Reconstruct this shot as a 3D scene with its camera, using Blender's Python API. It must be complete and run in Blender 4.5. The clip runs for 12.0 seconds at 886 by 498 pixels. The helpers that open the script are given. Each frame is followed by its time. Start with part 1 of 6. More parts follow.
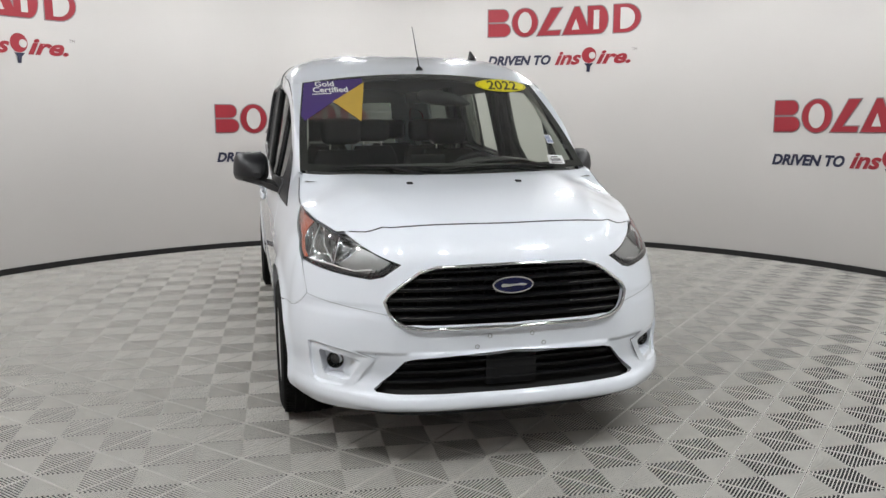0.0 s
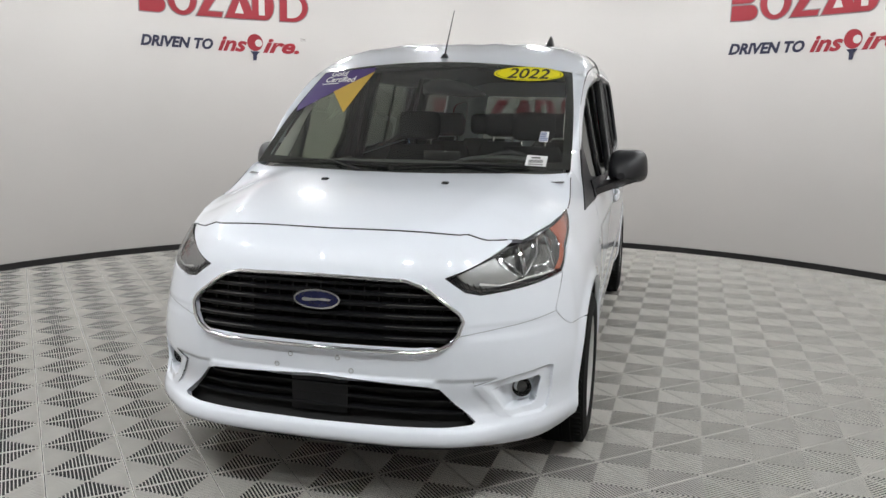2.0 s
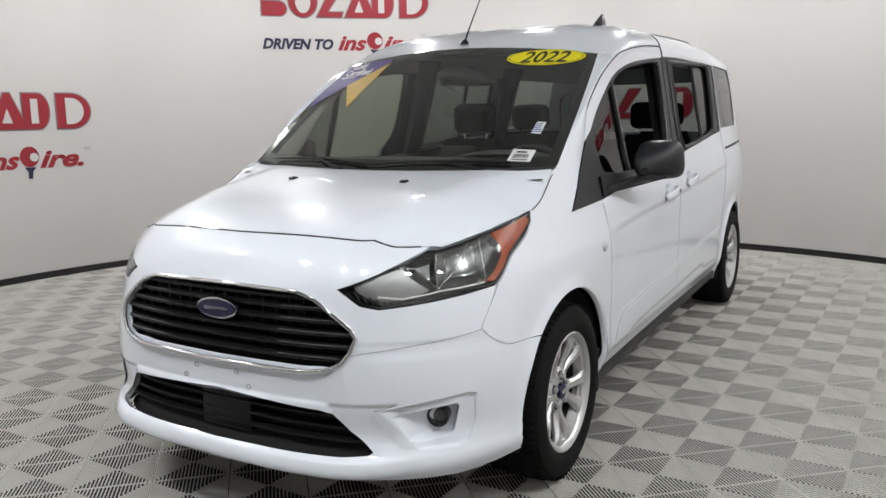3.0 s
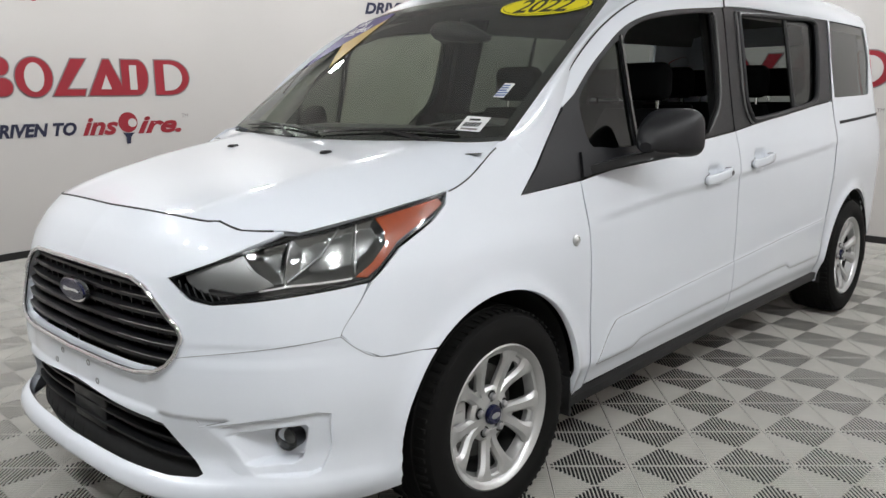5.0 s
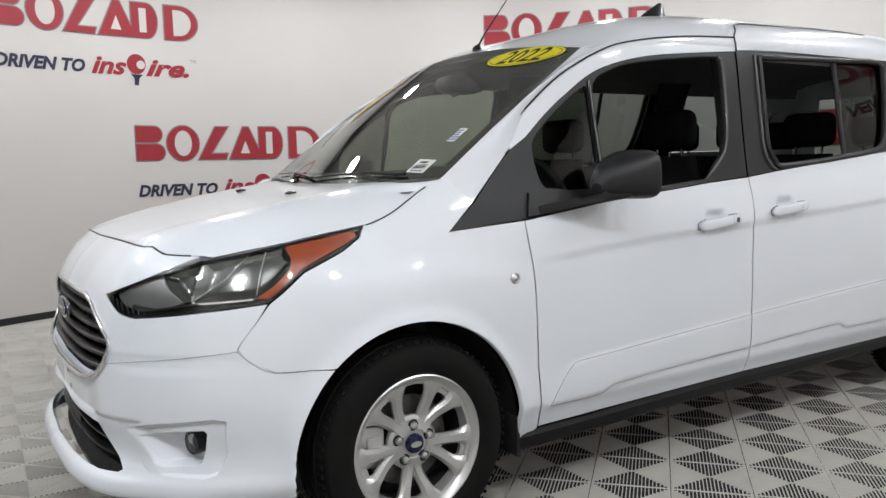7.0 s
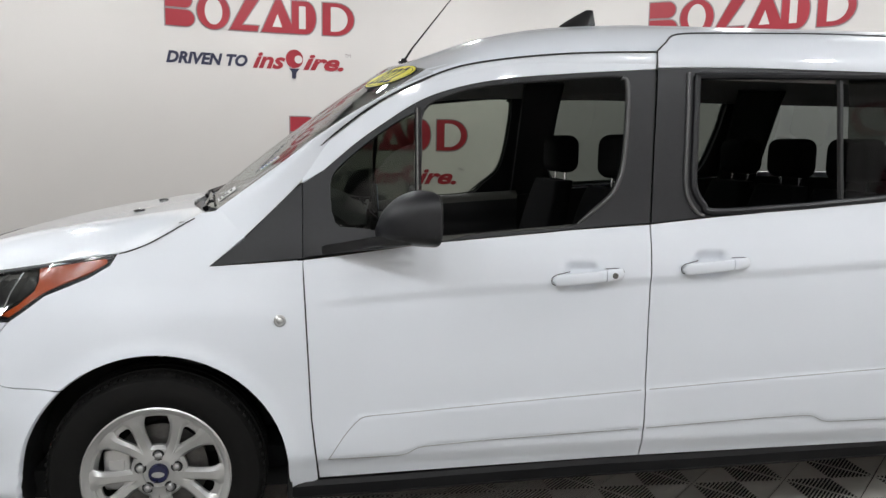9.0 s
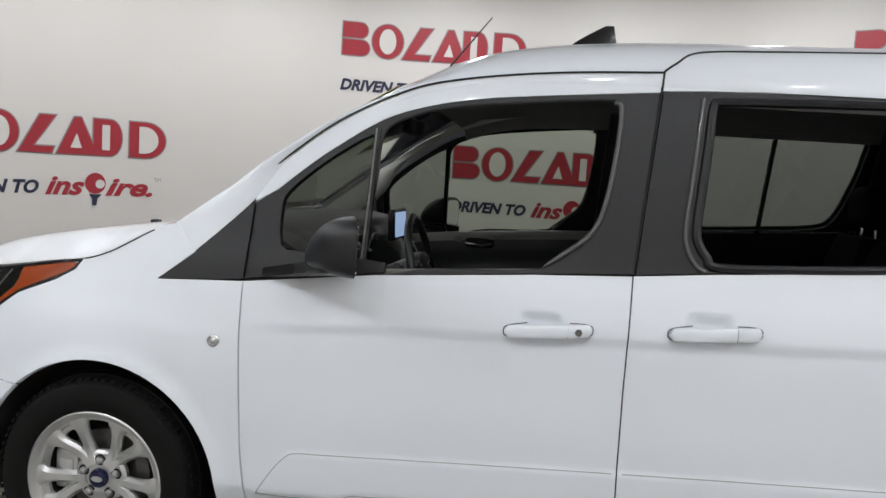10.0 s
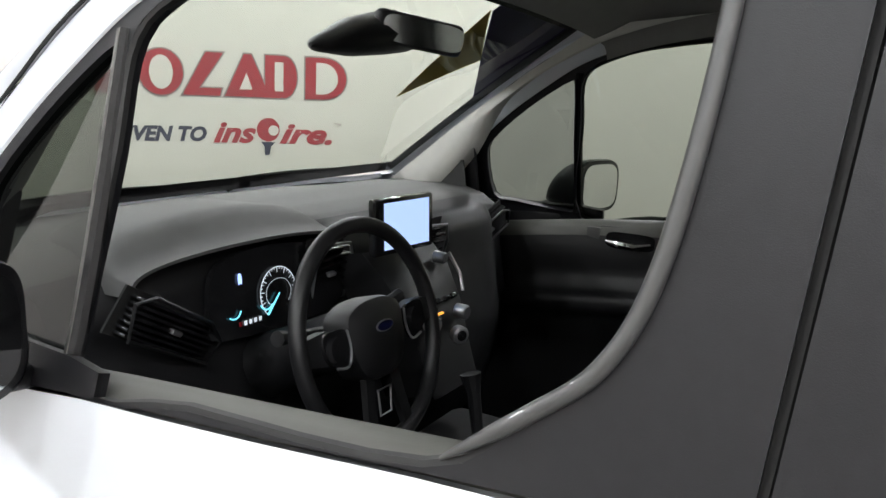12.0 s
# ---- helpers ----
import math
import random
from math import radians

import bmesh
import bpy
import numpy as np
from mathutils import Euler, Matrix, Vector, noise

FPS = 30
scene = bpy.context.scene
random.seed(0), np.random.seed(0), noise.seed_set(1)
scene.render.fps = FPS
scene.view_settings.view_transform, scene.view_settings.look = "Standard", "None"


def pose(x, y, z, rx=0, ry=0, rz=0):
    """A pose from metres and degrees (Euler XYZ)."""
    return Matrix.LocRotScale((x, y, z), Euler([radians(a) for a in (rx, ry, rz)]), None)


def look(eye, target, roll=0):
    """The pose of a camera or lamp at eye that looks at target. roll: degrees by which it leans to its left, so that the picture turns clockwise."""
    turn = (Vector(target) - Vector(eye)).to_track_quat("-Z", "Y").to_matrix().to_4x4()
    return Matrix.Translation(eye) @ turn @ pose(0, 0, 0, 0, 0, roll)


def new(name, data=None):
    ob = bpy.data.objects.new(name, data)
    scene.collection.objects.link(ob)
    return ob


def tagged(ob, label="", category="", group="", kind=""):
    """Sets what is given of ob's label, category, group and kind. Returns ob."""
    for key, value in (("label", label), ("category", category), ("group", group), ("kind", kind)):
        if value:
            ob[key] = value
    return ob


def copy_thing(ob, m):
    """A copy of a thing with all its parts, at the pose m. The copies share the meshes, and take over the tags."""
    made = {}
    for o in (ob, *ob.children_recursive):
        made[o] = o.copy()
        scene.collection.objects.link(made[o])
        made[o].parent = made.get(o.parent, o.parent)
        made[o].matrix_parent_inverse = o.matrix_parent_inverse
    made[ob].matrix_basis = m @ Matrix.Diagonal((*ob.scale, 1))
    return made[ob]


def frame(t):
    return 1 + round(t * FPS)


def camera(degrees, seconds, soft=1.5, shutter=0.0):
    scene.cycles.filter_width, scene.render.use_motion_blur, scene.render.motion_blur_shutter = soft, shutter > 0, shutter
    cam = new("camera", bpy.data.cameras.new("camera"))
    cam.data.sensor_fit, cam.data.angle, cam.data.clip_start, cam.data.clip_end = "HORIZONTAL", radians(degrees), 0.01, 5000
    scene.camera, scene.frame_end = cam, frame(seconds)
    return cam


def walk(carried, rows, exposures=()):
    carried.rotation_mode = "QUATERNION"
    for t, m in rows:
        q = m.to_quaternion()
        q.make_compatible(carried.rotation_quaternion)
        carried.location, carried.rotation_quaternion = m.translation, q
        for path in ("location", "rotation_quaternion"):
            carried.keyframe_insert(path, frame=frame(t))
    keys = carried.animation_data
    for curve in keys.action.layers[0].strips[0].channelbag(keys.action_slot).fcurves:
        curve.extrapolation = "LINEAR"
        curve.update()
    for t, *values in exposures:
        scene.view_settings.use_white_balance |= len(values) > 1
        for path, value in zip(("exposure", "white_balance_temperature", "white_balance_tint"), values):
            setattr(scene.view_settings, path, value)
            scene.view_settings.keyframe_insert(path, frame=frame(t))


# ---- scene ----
cam = camera(57.8, 12.0)
PATH = [
    (0, (-1.003, -3.741, 1.349), (-0.526, -1.824, 1.037), -0.2),
    (0.5, (-0.556, -3.753, 1.362), (-0.286, -1.793, 1.064), 2.1),
    (1, (-0.011, -3.671, 1.381), (0.031, -1.688, 1.122), 2.1),
    (1.5, (0.569, -3.56, 1.363), (0.366, -1.588, 1.1), 1.8),
    (2, (1.073, -3.296, 1.334), (0.579, -1.384, 1.012), 0.8),
    (2.5, (1.505, -2.983, 1.303), (0.735, -1.176, 0.929), 0.5),
    (3, (1.85, -2.623, 1.314), (0.868, -0.912, 0.984), -0.9),
    (3.2, (1.98, -2.502, 1.328), (0.917, -0.836, 1.02), -1.1),
    (4.8, (2.263, -1.732, 1.259), (0.919, -0.303, 0.871), -1.1),
    (5, (2.255, -1.713, 1.259), (0.906, -0.288, 0.872), -0.6),
    (5.5, (2.262, -1.656, 1.25), (0.864, -0.271, 0.894), -0.5),
    (6, (2.354, -1.56, 1.206), (0.855, -0.268, 0.915), -2.6),
    (6.5, (2.633, -1.441, 1.194), (1.043, -0.251, 0.957), -1.9),
    (7, (2.872, -1.178, 1.162), (1.193, -0.113, 0.951), -1.3),
    (7.5, (3.093, -0.853, 1.182), (1.349, 0.1, 0.961), -1.4),
    (7.7, (3.155, -0.712, 1.193), (1.391, 0.202, 0.965), -1.1),
    (9.3, (3.27, 0.717, 1.358), (1.294, 0.884, 1.094), 1.8),
    (9.5, (3.241, 0.902, 1.362), (1.259, 0.946, 1.105), 2.5),
    (10, (3.045, 1.329, 1.343), (1.074, 1.054, 1.139), 3.8),
    (10.5, (2.678, 1.65, 1.36), (0.764, 1.095, 1.192), 3.5),
    (11, (2.285, 1.836, 1.351), (0.47, 1.015, 1.169), 3.4),
    (11.5, (1.84, 1.767, 1.374), (0.091, 0.832, 1.116), 3.6),
    (12, (1.384, 1.606, 1.393), (-0.316, 0.63, 0.992), 2.6),
]
EXPOSURES = [(0, 0.0), (9.5, 0.0), (10.5, -0.1), (11.5, 0.22), (12.0, 1.0)]
walk(cam, [(t, look(eye, target, roll)) for t, eye, target, roll in PATH], EXPOSURES)

# ---- light ----
world = bpy.data.worlds.new("world")
scene.world = world
world.use_nodes = True
world.node_tree.nodes["Background"].inputs[0].default_value = (0.9, 0.95, 1.0, 1)
world.node_tree.nodes["Background"].inputs[1].default_value = 0.15


# ---- materials ----
def material(name, color, rough=0.5, metal=0.0, coat=0.0, spread=0.0, scale=20.0, bump=0.0, bump_scale=80.0, emit=0.0, spec=0.5):
    m = bpy.data.materials.new(name)
    m.use_nodes = True
    nt = m.node_tree
    b = nt.nodes["Principled BSDF"]
    b.inputs["Base Color"].default_value = (*color, 1)
    b.inputs["Roughness"].default_value = rough
    b.inputs["Metallic"].default_value = metal
    b.inputs["Coat Weight"].default_value = coat
    b.inputs["Coat Roughness"].default_value = 0.04
    b.inputs["Specular IOR Level"].default_value = spec
    if emit:
        b.inputs["Emission Color"].default_value = (*color, 1)
        b.inputs["Emission Strength"].default_value = emit
    if spread or bump:
        tc = nt.nodes.new("ShaderNodeTexCoord")
    if spread:
        n1 = nt.nodes.new("ShaderNodeTexNoise")
        n1.inputs["Scale"].default_value = scale
        n1.inputs["Detail"].default_value = 6
        nt.links.new(tc.outputs["Object"], n1.inputs["Vector"])
        r = nt.nodes.new("ShaderNodeValToRGB")
        r.color_ramp.elements[0].position, r.color_ramp.elements[1].position = 0.3, 0.7
        r.color_ramp.elements[0].color = (*[c * (1 - spread) for c in color], 1)
        r.color_ramp.elements[1].color = (*[min(1, c * (1 + spread)) for c in color], 1)
        nt.links.new(n1.outputs["Fac"], r.inputs["Fac"])
        nt.links.new(r.outputs["Color"], b.inputs["Base Color"])
        mr = nt.nodes.new("ShaderNodeMapRange")
        mr.inputs["To Min"].default_value, mr.inputs["To Max"].default_value = rough * 0.85, min(1, rough * 1.15)
        nt.links.new(n1.outputs["Fac"], mr.inputs["Value"])
        nt.links.new(mr.outputs["Result"], b.inputs["Roughness"])
    if bump:
        n2 = nt.nodes.new("ShaderNodeTexNoise")
        n2.inputs["Scale"].default_value = bump_scale
        n2.inputs["Detail"].default_value = 4
        nt.links.new(tc.outputs["Object"], n2.inputs["Vector"])
        bp = nt.nodes.new("ShaderNodeBump")
        bp.inputs["Strength"].default_value = bump
        bp.inputs["Distance"].default_value = 0.002
        nt.links.new(n2.outputs["Fac"], bp.inputs["Height"])
        nt.links.new(bp.outputs["Normal"], b.inputs["Normal"])
    return m


def glass(name, tint, gloss=1.0, falloff=4.0):
    """Clear sheet: the gloss rises towards the edge-on view."""
    m = bpy.data.materials.new(name)
    m.use_nodes = True
    nt = m.node_tree
    nt.nodes.remove(nt.nodes["Principled BSDF"])
    t = nt.nodes.new("ShaderNodeBsdfTransparent")
    t.inputs["Color"].default_value = (*tint, 1)
    g = nt.nodes.new("ShaderNodeBsdfGlossy")
    g.inputs["Roughness"].default_value = 0.0
    lw = nt.nodes.new("ShaderNodeLayerWeight")
    lw.inputs["Blend"].default_value = 0.5
    power = nt.nodes.new("ShaderNodeMath")
    power.operation = "POWER"
    power.inputs[1].default_value = falloff
    nt.links.new(lw.outputs["Facing"], power.inputs[0])
    mr = nt.nodes.new("ShaderNodeMapRange")
    mr.inputs["To Min"].default_value, mr.inputs["To Max"].default_value = 0.05 * gloss, 0.85
    nt.links.new(power.outputs[0], mr.inputs["Value"])
    mix = nt.nodes.new("ShaderNodeMixShader")
    nt.links.new(mr.outputs["Result"], mix.inputs[0])
    nt.links.new(t.outputs[0], mix.inputs[1])
    nt.links.new(g.outputs[0], mix.inputs[2])
    nt.links.new(mix.outputs[0], nt.nodes["Material Output"].inputs["Surface"])
    return m


WHITE = material("white_paint", (0.81, 0.845, 0.90), 0.35, coat=1.0, spread=0.012, scale=3)
BLACK_TRIM = material("black_grained_plastic", (0.0105, 0.0105, 0.0125), 0.42, spread=0.15, scale=60, bump=0.12, bump_scale=900, spec=0.42)
GLOSS_BLACK = material("black_gloss_plastic", (0.012, 0.012, 0.013), 0.18, spread=0.1, scale=30)
GRILLE_BLACK = material("grille_black", (0.007, 0.007, 0.008), 0.36, spread=0.1, scale=40, spec=0.3)
MATT_BLACK = material("matt_black", (0.012, 0.012, 0.012), 0.85, spread=0.2, scale=40)
RUBBER = material("tyre_rubber", (0.007, 0.0068, 0.0064), 0.75, spread=0.25, scale=25, bump=0.3, bump_scale=300, spec=0.16)
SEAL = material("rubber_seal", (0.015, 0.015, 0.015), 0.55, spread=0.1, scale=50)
ALLOY = material("silver_alloy", (0.62, 0.62, 0.615), 0.33, metal=0.75, coat=0.25)
CHROME = material("chrome", (0.85, 0.85, 0.86), 0.08, metal=1.0)
SATIN = material("satin_bright", (0.55, 0.55, 0.56), 0.3, metal=0.9, spread=0.05, scale=30)
STEEL = material("brake_steel", (0.15, 0.145, 0.14), 0.45, metal=0.9, spread=0.2, scale=60)
REFLECTOR = material("lamp_reflector", (0.24, 0.245, 0.24), 0.16, metal=1.0, spread=0.05, scale=12)
LAMP_DARK = material("lamp_dark_grey", (0.10, 0.10, 0.10), 0.3, metal=0.7, spread=0.06, scale=30)
LAMP_GREY = material("lamp_grey", (0.30, 0.30, 0.295), 0.36, metal=0.8, spread=0.06, scale=30)
AMBER = material("amber_lens", (0.36, 0.060, 0.012), 0.25, coat=0.6, spread=0.12, scale=60)
RED_LENS = material("red_lens", (0.45, 0.02, 0.03), 0.2, coat=1.0, spread=0.1, scale=60)
BADGE_BLUE = material("badge_blue", (0.006, 0.008, 0.045), 0.25, coat=0.3, spread=0.1, scale=80)
WINDSCREEN = glass("windscreen_glass", (0.72, 0.77, 0.69), 1.35, 3.0)
SIDE_GLASS = glass("side_glass", (0.33, 0.36, 0.31), 0.4, 5.0)
SLIDE_GLASS = glass("sliding_door_glass", (0.14, 0.155, 0.14), 0.4, 5.0)
PRIVACY = glass("tinted_glass", (0.22, 0.24, 0.23), 1.4)
LENS = glass("clear_lens", (0.95, 0.96, 0.96))
QUARTER_GLASS = glass("corner_glass", (0.20, 0.22, 0.195), 1.1, 4.0)
PANES = (WINDSCREEN, SIDE_GLASS, QUARTER_GLASS, LENS)
LINE_GREY = material("grey_line", (0.30, 0.30, 0.30), 0.6)
WALL_PAINT = material("wall_paint", (0.502, 0.478, 0.454), 0.6, spread=0.02, scale=1.2, bump=0.15, bump_scale=260)
BASE_BLACK = material("baseboard_black", (0.012, 0.011, 0.011), 0.5, spread=0.2, scale=20)
TILE = material("grey_plastic_tile", (0.66, 0.64, 0.59), 0.42, spread=0.10, scale=5, bump=0.1, bump_scale=200)
SUBFLOOR = material("dark_subfloor", (0.010, 0.010, 0.010), 0.9, spread=0.2, scale=8)
SIGN_RED = material("sign_red", (0.27, 0.012, 0.022), 0.45, spread=0.05, scale=6)
SIGN_GREY = material("sign_grey_edge", (0.20, 0.17, 0.17), 0.5, spread=0.05, scale=6)
SIGN_NAVY = material("sign_navy", (0.012, 0.014, 0.040), 0.45, spread=0.05, scale=6)
CEILING = material("ceiling_white", (0.66, 0.66, 0.65), 0.8, spread=0.1, scale=2)
OUTER = material("outer_wall_grey", (0.62, 0.62, 0.62), 0.8, spread=0.1, scale=2)
TUBE = material("led_diffuser", (0.95, 0.975, 1.0), 0.5, emit=174.0)


# ---- tools ----
def finish(name, me, mat, parent, label=""):
    for p in me.polygons:
        p.use_smooth = p.use_smooth
    ob = new(name, me)
    if mat:
        me.materials.append(mat)
    if parent:
        ob.parent = parent
    if label:
        ob["label"] = label
    if mat in PANES:
        ob.visible_shadow = False
    return ob


def part(name, bm, mat, parent, label="", smooth=35):
    bmesh.ops.recalc_face_normals(bm, faces=bm.faces)
    me = bpy.data.meshes.new(name)
    bm.to_mesh(me)
    bm.free()
    if smooth:
        for p in me.polygons:
            p.use_smooth = True
        me.set_sharp_from_angle(angle=radians(smooth))
    return finish(name, me, mat, parent, label)


def thing(name, label, category, group="", kind=""):
    return tagged(new(name), label, category, group, kind)


def spline(knots):
    """A smooth curve through (at, value) knots."""
    xs = [k[0] for k in knots]; ys = [k[1] for k in knots]; n = len(xs)
    d = [(ys[i + 1] - ys[i]) / (xs[i + 1] - xs[i]) for i in range(n - 1)]
    m = [d[0]] + [0 if d[i - 1] * d[i] <= 0 else 2 * d[i - 1] * d[i] / (d[i - 1] + d[i]) for i in range(1, n - 1)] + [d[-1]]
    def at(x):
        if x <= xs[0]: return ys[0] + m[0] * (x - xs[0])
        if x >= xs[-1]: return ys[-1] + m[-1] * (x - xs[-1])
        i = next(j for j in range(n - 1) if x <= xs[j + 1]); h = xs[i + 1] - xs[i]; t = (x - xs[i]) / h
        return (ys[i] * (1 + 2 * t) + m[i] * h * t) * (1 - t) ** 2 + (ys[i + 1] * (3 - 2 * t) - m[i + 1] * h * (1 - t)) * t * t
    return at
def ramp(a, b, x):
    t = min(1, max(0, (x - a) / (b - a))); return t * t * (3 - 2 * t)
side_base = spline([(.20, .808), (.26, .815), (.31, .830), (.37, .853), (.5, .862), (.7, .871), (.85, .877), (.92, .874), (1.0, .862), (1.1, .836), (1.25, .805), (1.4, .777), (1.55, .748), (1.64, .722), (1.70, .69)])
front_in = spline([(.22, .005), (.3, -.01), (.5, .002), (.7, .009), (.8, .026), (.9, .061), (1.0, .084), (1.1, .099), (1.25, .125), (1.4, .15), (1.65, .2)])
def side_x(y, z):
    """Half width of the body behind the front wheel."""
    x = side_base(z)
    if y < 1.15: x -= front_in(z) * ((1.15 - y) / 1.05) ** 1.6
    if y > 2.5: x -= .034 * ((y - 2.5) / .9) ** 2
    if y > 3.6: x -= .08 * ((y - 3.6) / .3) ** 3
    return x
nose_y = spline([(.20, -.850), (.25, -.882), (.275, -.890), (.30, -.884), (.335, -.862), (.38, -.852), (.46, -.862), (.56, -.86), (.70, -.84), (.80, -.82), (.88, -.778), (.955, -.705), (1.0, -.655), (1.1, -.53)])
plan_x = spline([(0, 0), (1, .25), (2, .45), (3, .603), (4, .726), (5, .801), (6, .841), (7, .858), (8, .862)])
plan_y = spline([(0, 0), (1, .008), (2, .04), (3, .12), (4, .235), (5, .365), (6, .49), (7, .66), (8, .965)])
pull_w = spline([(0, .4), (2, .62), (3, .9), (4, 1), (5, 1), (6, .85), (7, .7), (8, .5)])
pull_z = spline([(.20, .05), (.30, .005), (.5, 0), (.6, .013), (.7, .03), (.8, .062), (.9, .115), (1.0, .19), (1.1, .27)])
deep_z = spline([(.2, .96), (.5, 1.0), (.7, .985), (.8, .95), (.9, .885), (1.0, .78), (1.1, .65)])
def nose(u, z):
    """The front end: u runs from 0 at the middle to 8 beside the front wheel."""
    s = 1 if u >= 0 else -1; a = abs(u)
    x = plan_x(a) * (1 - pull_z(z) * pull_w(a)); y = nose_y(z) + plan_y(a) * deep_z(z)
    if a > 6:
        k = ramp(6, 8, a); x = x * (1 - k) + side_x(y, z) * k
    return s * x, y
def nose_u(x, z):
    lo, hi = 0, 8
    for _ in range(40):
        m = (lo + hi) / 2
        lo, hi = (m, hi) if nose(m, z)[0] < abs(x) else (lo, m)
    return math.copysign(lo, x)
def nose_uy(y, z):
    lo, hi = 0, 9
    for _ in range(40):
        m = (lo + hi) / 2
        lo, hi = (m, hi) if nose(m, z)[1] < y else (lo, m)
    return lo
def body_x(y, z):
    if y < .1: return nose(nose_uy(y, z), z)[0]
    k = ramp(.0, .2, y)
    return side_x(y, z)


def dense(loop, du, dv):
    out = []
    for (a, b), (c, d) in zip(loop, loop[1:] + loop[:1]):
        n = max(1, int(math.ceil(max(abs(c - a) / du, abs(d - b) / dv) - 1e-6)))
        out += [(a + (c - a) * k / n, b + (d - b) * k / n) for k in range(n)]
    return out


def curve(points, n=6, closed=False):
    """A rounded line through the points."""
    p = [Vector(q) for q in points]
    m = len(p)
    out = []
    for i in range(m if closed else m - 1):
        a, b, c, d = (p[(i - 1) % m], p[i], p[(i + 1) % m], p[(i + 2) % m]) if closed else (p[max(i - 1, 0)], p[i], p[i + 1], p[min(i + 2, m - 1)])
        for k in range(n):
            t = k / n
            out.append(tuple(0.5 * ((2 * b) + (c - a) * t + (2 * a - 5 * b + 4 * c - d) * t * t + (3 * b - a - 3 * c + d) * t ** 3)))
    if not closed:
        out.append(tuple(p[-1]))
    return out


def arc(cy, cz, r, a0, a1, n=20):
    return [(cy + r * math.cos(radians(a0 + (a1 - a0) * k / n)), cz + r * math.sin(radians(a0 + (a1 - a0) * k / n))) for k in range(n + 1)]


FLAT = {}


def flat(loops, du, dv):
    """Triangles and polygons of a flat outline with holes, cut into a grid."""
    key = str((loops, du, dv))
    if key in FLAT:
        return FLAT[key]
    bm = bmesh.new()
    for loop in loops:
        vs = [bm.verts.new((a, b, 0)) for a, b in dense(loop, du, dv)]
        for v, w in zip(vs, vs[1:] + vs[:1]):
            bm.edges.new((v, w))
    bmesh.ops.triangle_fill(bm, edges=bm.edges[:], use_beauty=True)
    lo = [min(p[k] for p in loops[0]) for k in (0, 1)]
    hi = [max(p[k] for p in loops[0]) for k in (0, 1)]
    for k, d in ((0, du), (1, dv)):
        n = int((hi[k] - lo[k]) / d)
        for j in range(1, n + 1):
            co = [0, 0, 0]
            co[k] = lo[k] + (hi[k] - lo[k]) * j / (n + 1)
            no = [0, 0, 0]
            no[k] = 1
            bmesh.ops.bisect_plane(bm, geom=bm.verts[:] + bm.edges[:] + bm.faces[:], plane_co=co, plane_no=no, dist=1e-5)
    bmesh.ops.dissolve_limit(bm, angle_limit=0.0001, verts=[], edges=[])
    bm.verts.index_update()
    pts = [(v.co.x, v.co.y) for v in bm.verts]
    faces = [[v.index for v in f.verts] for f in bm.faces]
    rim = [(e.verts[0].index, e.verts[1].index) for e in bm.edges if len(e.link_faces) == 1]
    bm.free()
    FLAT[key] = pts, faces, rim
    return FLAT[key]


def panel(name, loops, at, mat, parent, label="", du=0.022, dv=0.022, flange=0.014, centre=(0, 1.6, 0.75)):
    """A sheet cut to the loops, bent by at(a, b), with its edge turned inwards."""
    pts, faces, rim = flat(loops, du, dv)
    P = [Vector(at(a, b)) for a, b in pts]
    N = []
    e = 1.5e-3
    mid = Vector(centre)
    for (a, b), p in zip(pts, P):
        n = (Vector(at(a + e, b)) - Vector(at(a - e, b))).cross(Vector(at(a, b + e)) - Vector(at(a, b - e)))
        n = n.normalized() if n.length > 0 else Vector((0, 0, 1))
        N.append(-n if n.dot(p - mid) < 0 else n)
    V, F, NV = P[:], [], N[:]
    for f in faces:
        a, b, c = P[f[0]], P[f[len(f) // 3]], P[f[2 * len(f) // 3]]
        F.append(f if (b - a).cross(c - a).dot(N[f[0]]) >= 0 else f[::-1])
    if flange:
        for i, j in rim:
            k = len(V)
            V += [P[i], P[j], P[j] - N[j] * flange, P[i] - N[i] * flange]
            q = (P[j] - P[i]).cross(-N[i])
            q = q.normalized() if q.length > 0 else N[i]
            NV += [(N[i] + q).normalized(), (N[j] + q).normalized(), q, q]
            F.append([k, k + 1, k + 2, k + 3])
    me = bpy.data.meshes.new(name)
    me.from_pydata([tuple(v) for v in V], [], F)
    for p in me.polygons:
        p.use_smooth = True
    me.normals_split_custom_set_from_vertices([tuple(n) for n in NV])
    return finish(name, me, mat, parent, label)


def sheet(name, at, nu, nv, mat, parent, label="", thick=0.0):
    """A grid bent by at(s, t), s and t from 0 to 1."""
    bm = bmesh.new()
    vs = [[bm.verts.new(at(i / nu, j / nv)) for j in range(nv + 1)] for i in range(nu + 1)]
    for i in range(nu):
        for j in range(nv):
            bm.faces.new((vs[i][j], vs[i + 1][j], vs[i + 1][j + 1], vs[i][j + 1]))
    if thick:
        bmesh.ops.recalc_face_normals(bm, faces=bm.faces)
        bmesh.ops.solidify(bm, geom=bm.faces[:], thickness=thick)
    return part(name, bm, mat, parent, label, 50)


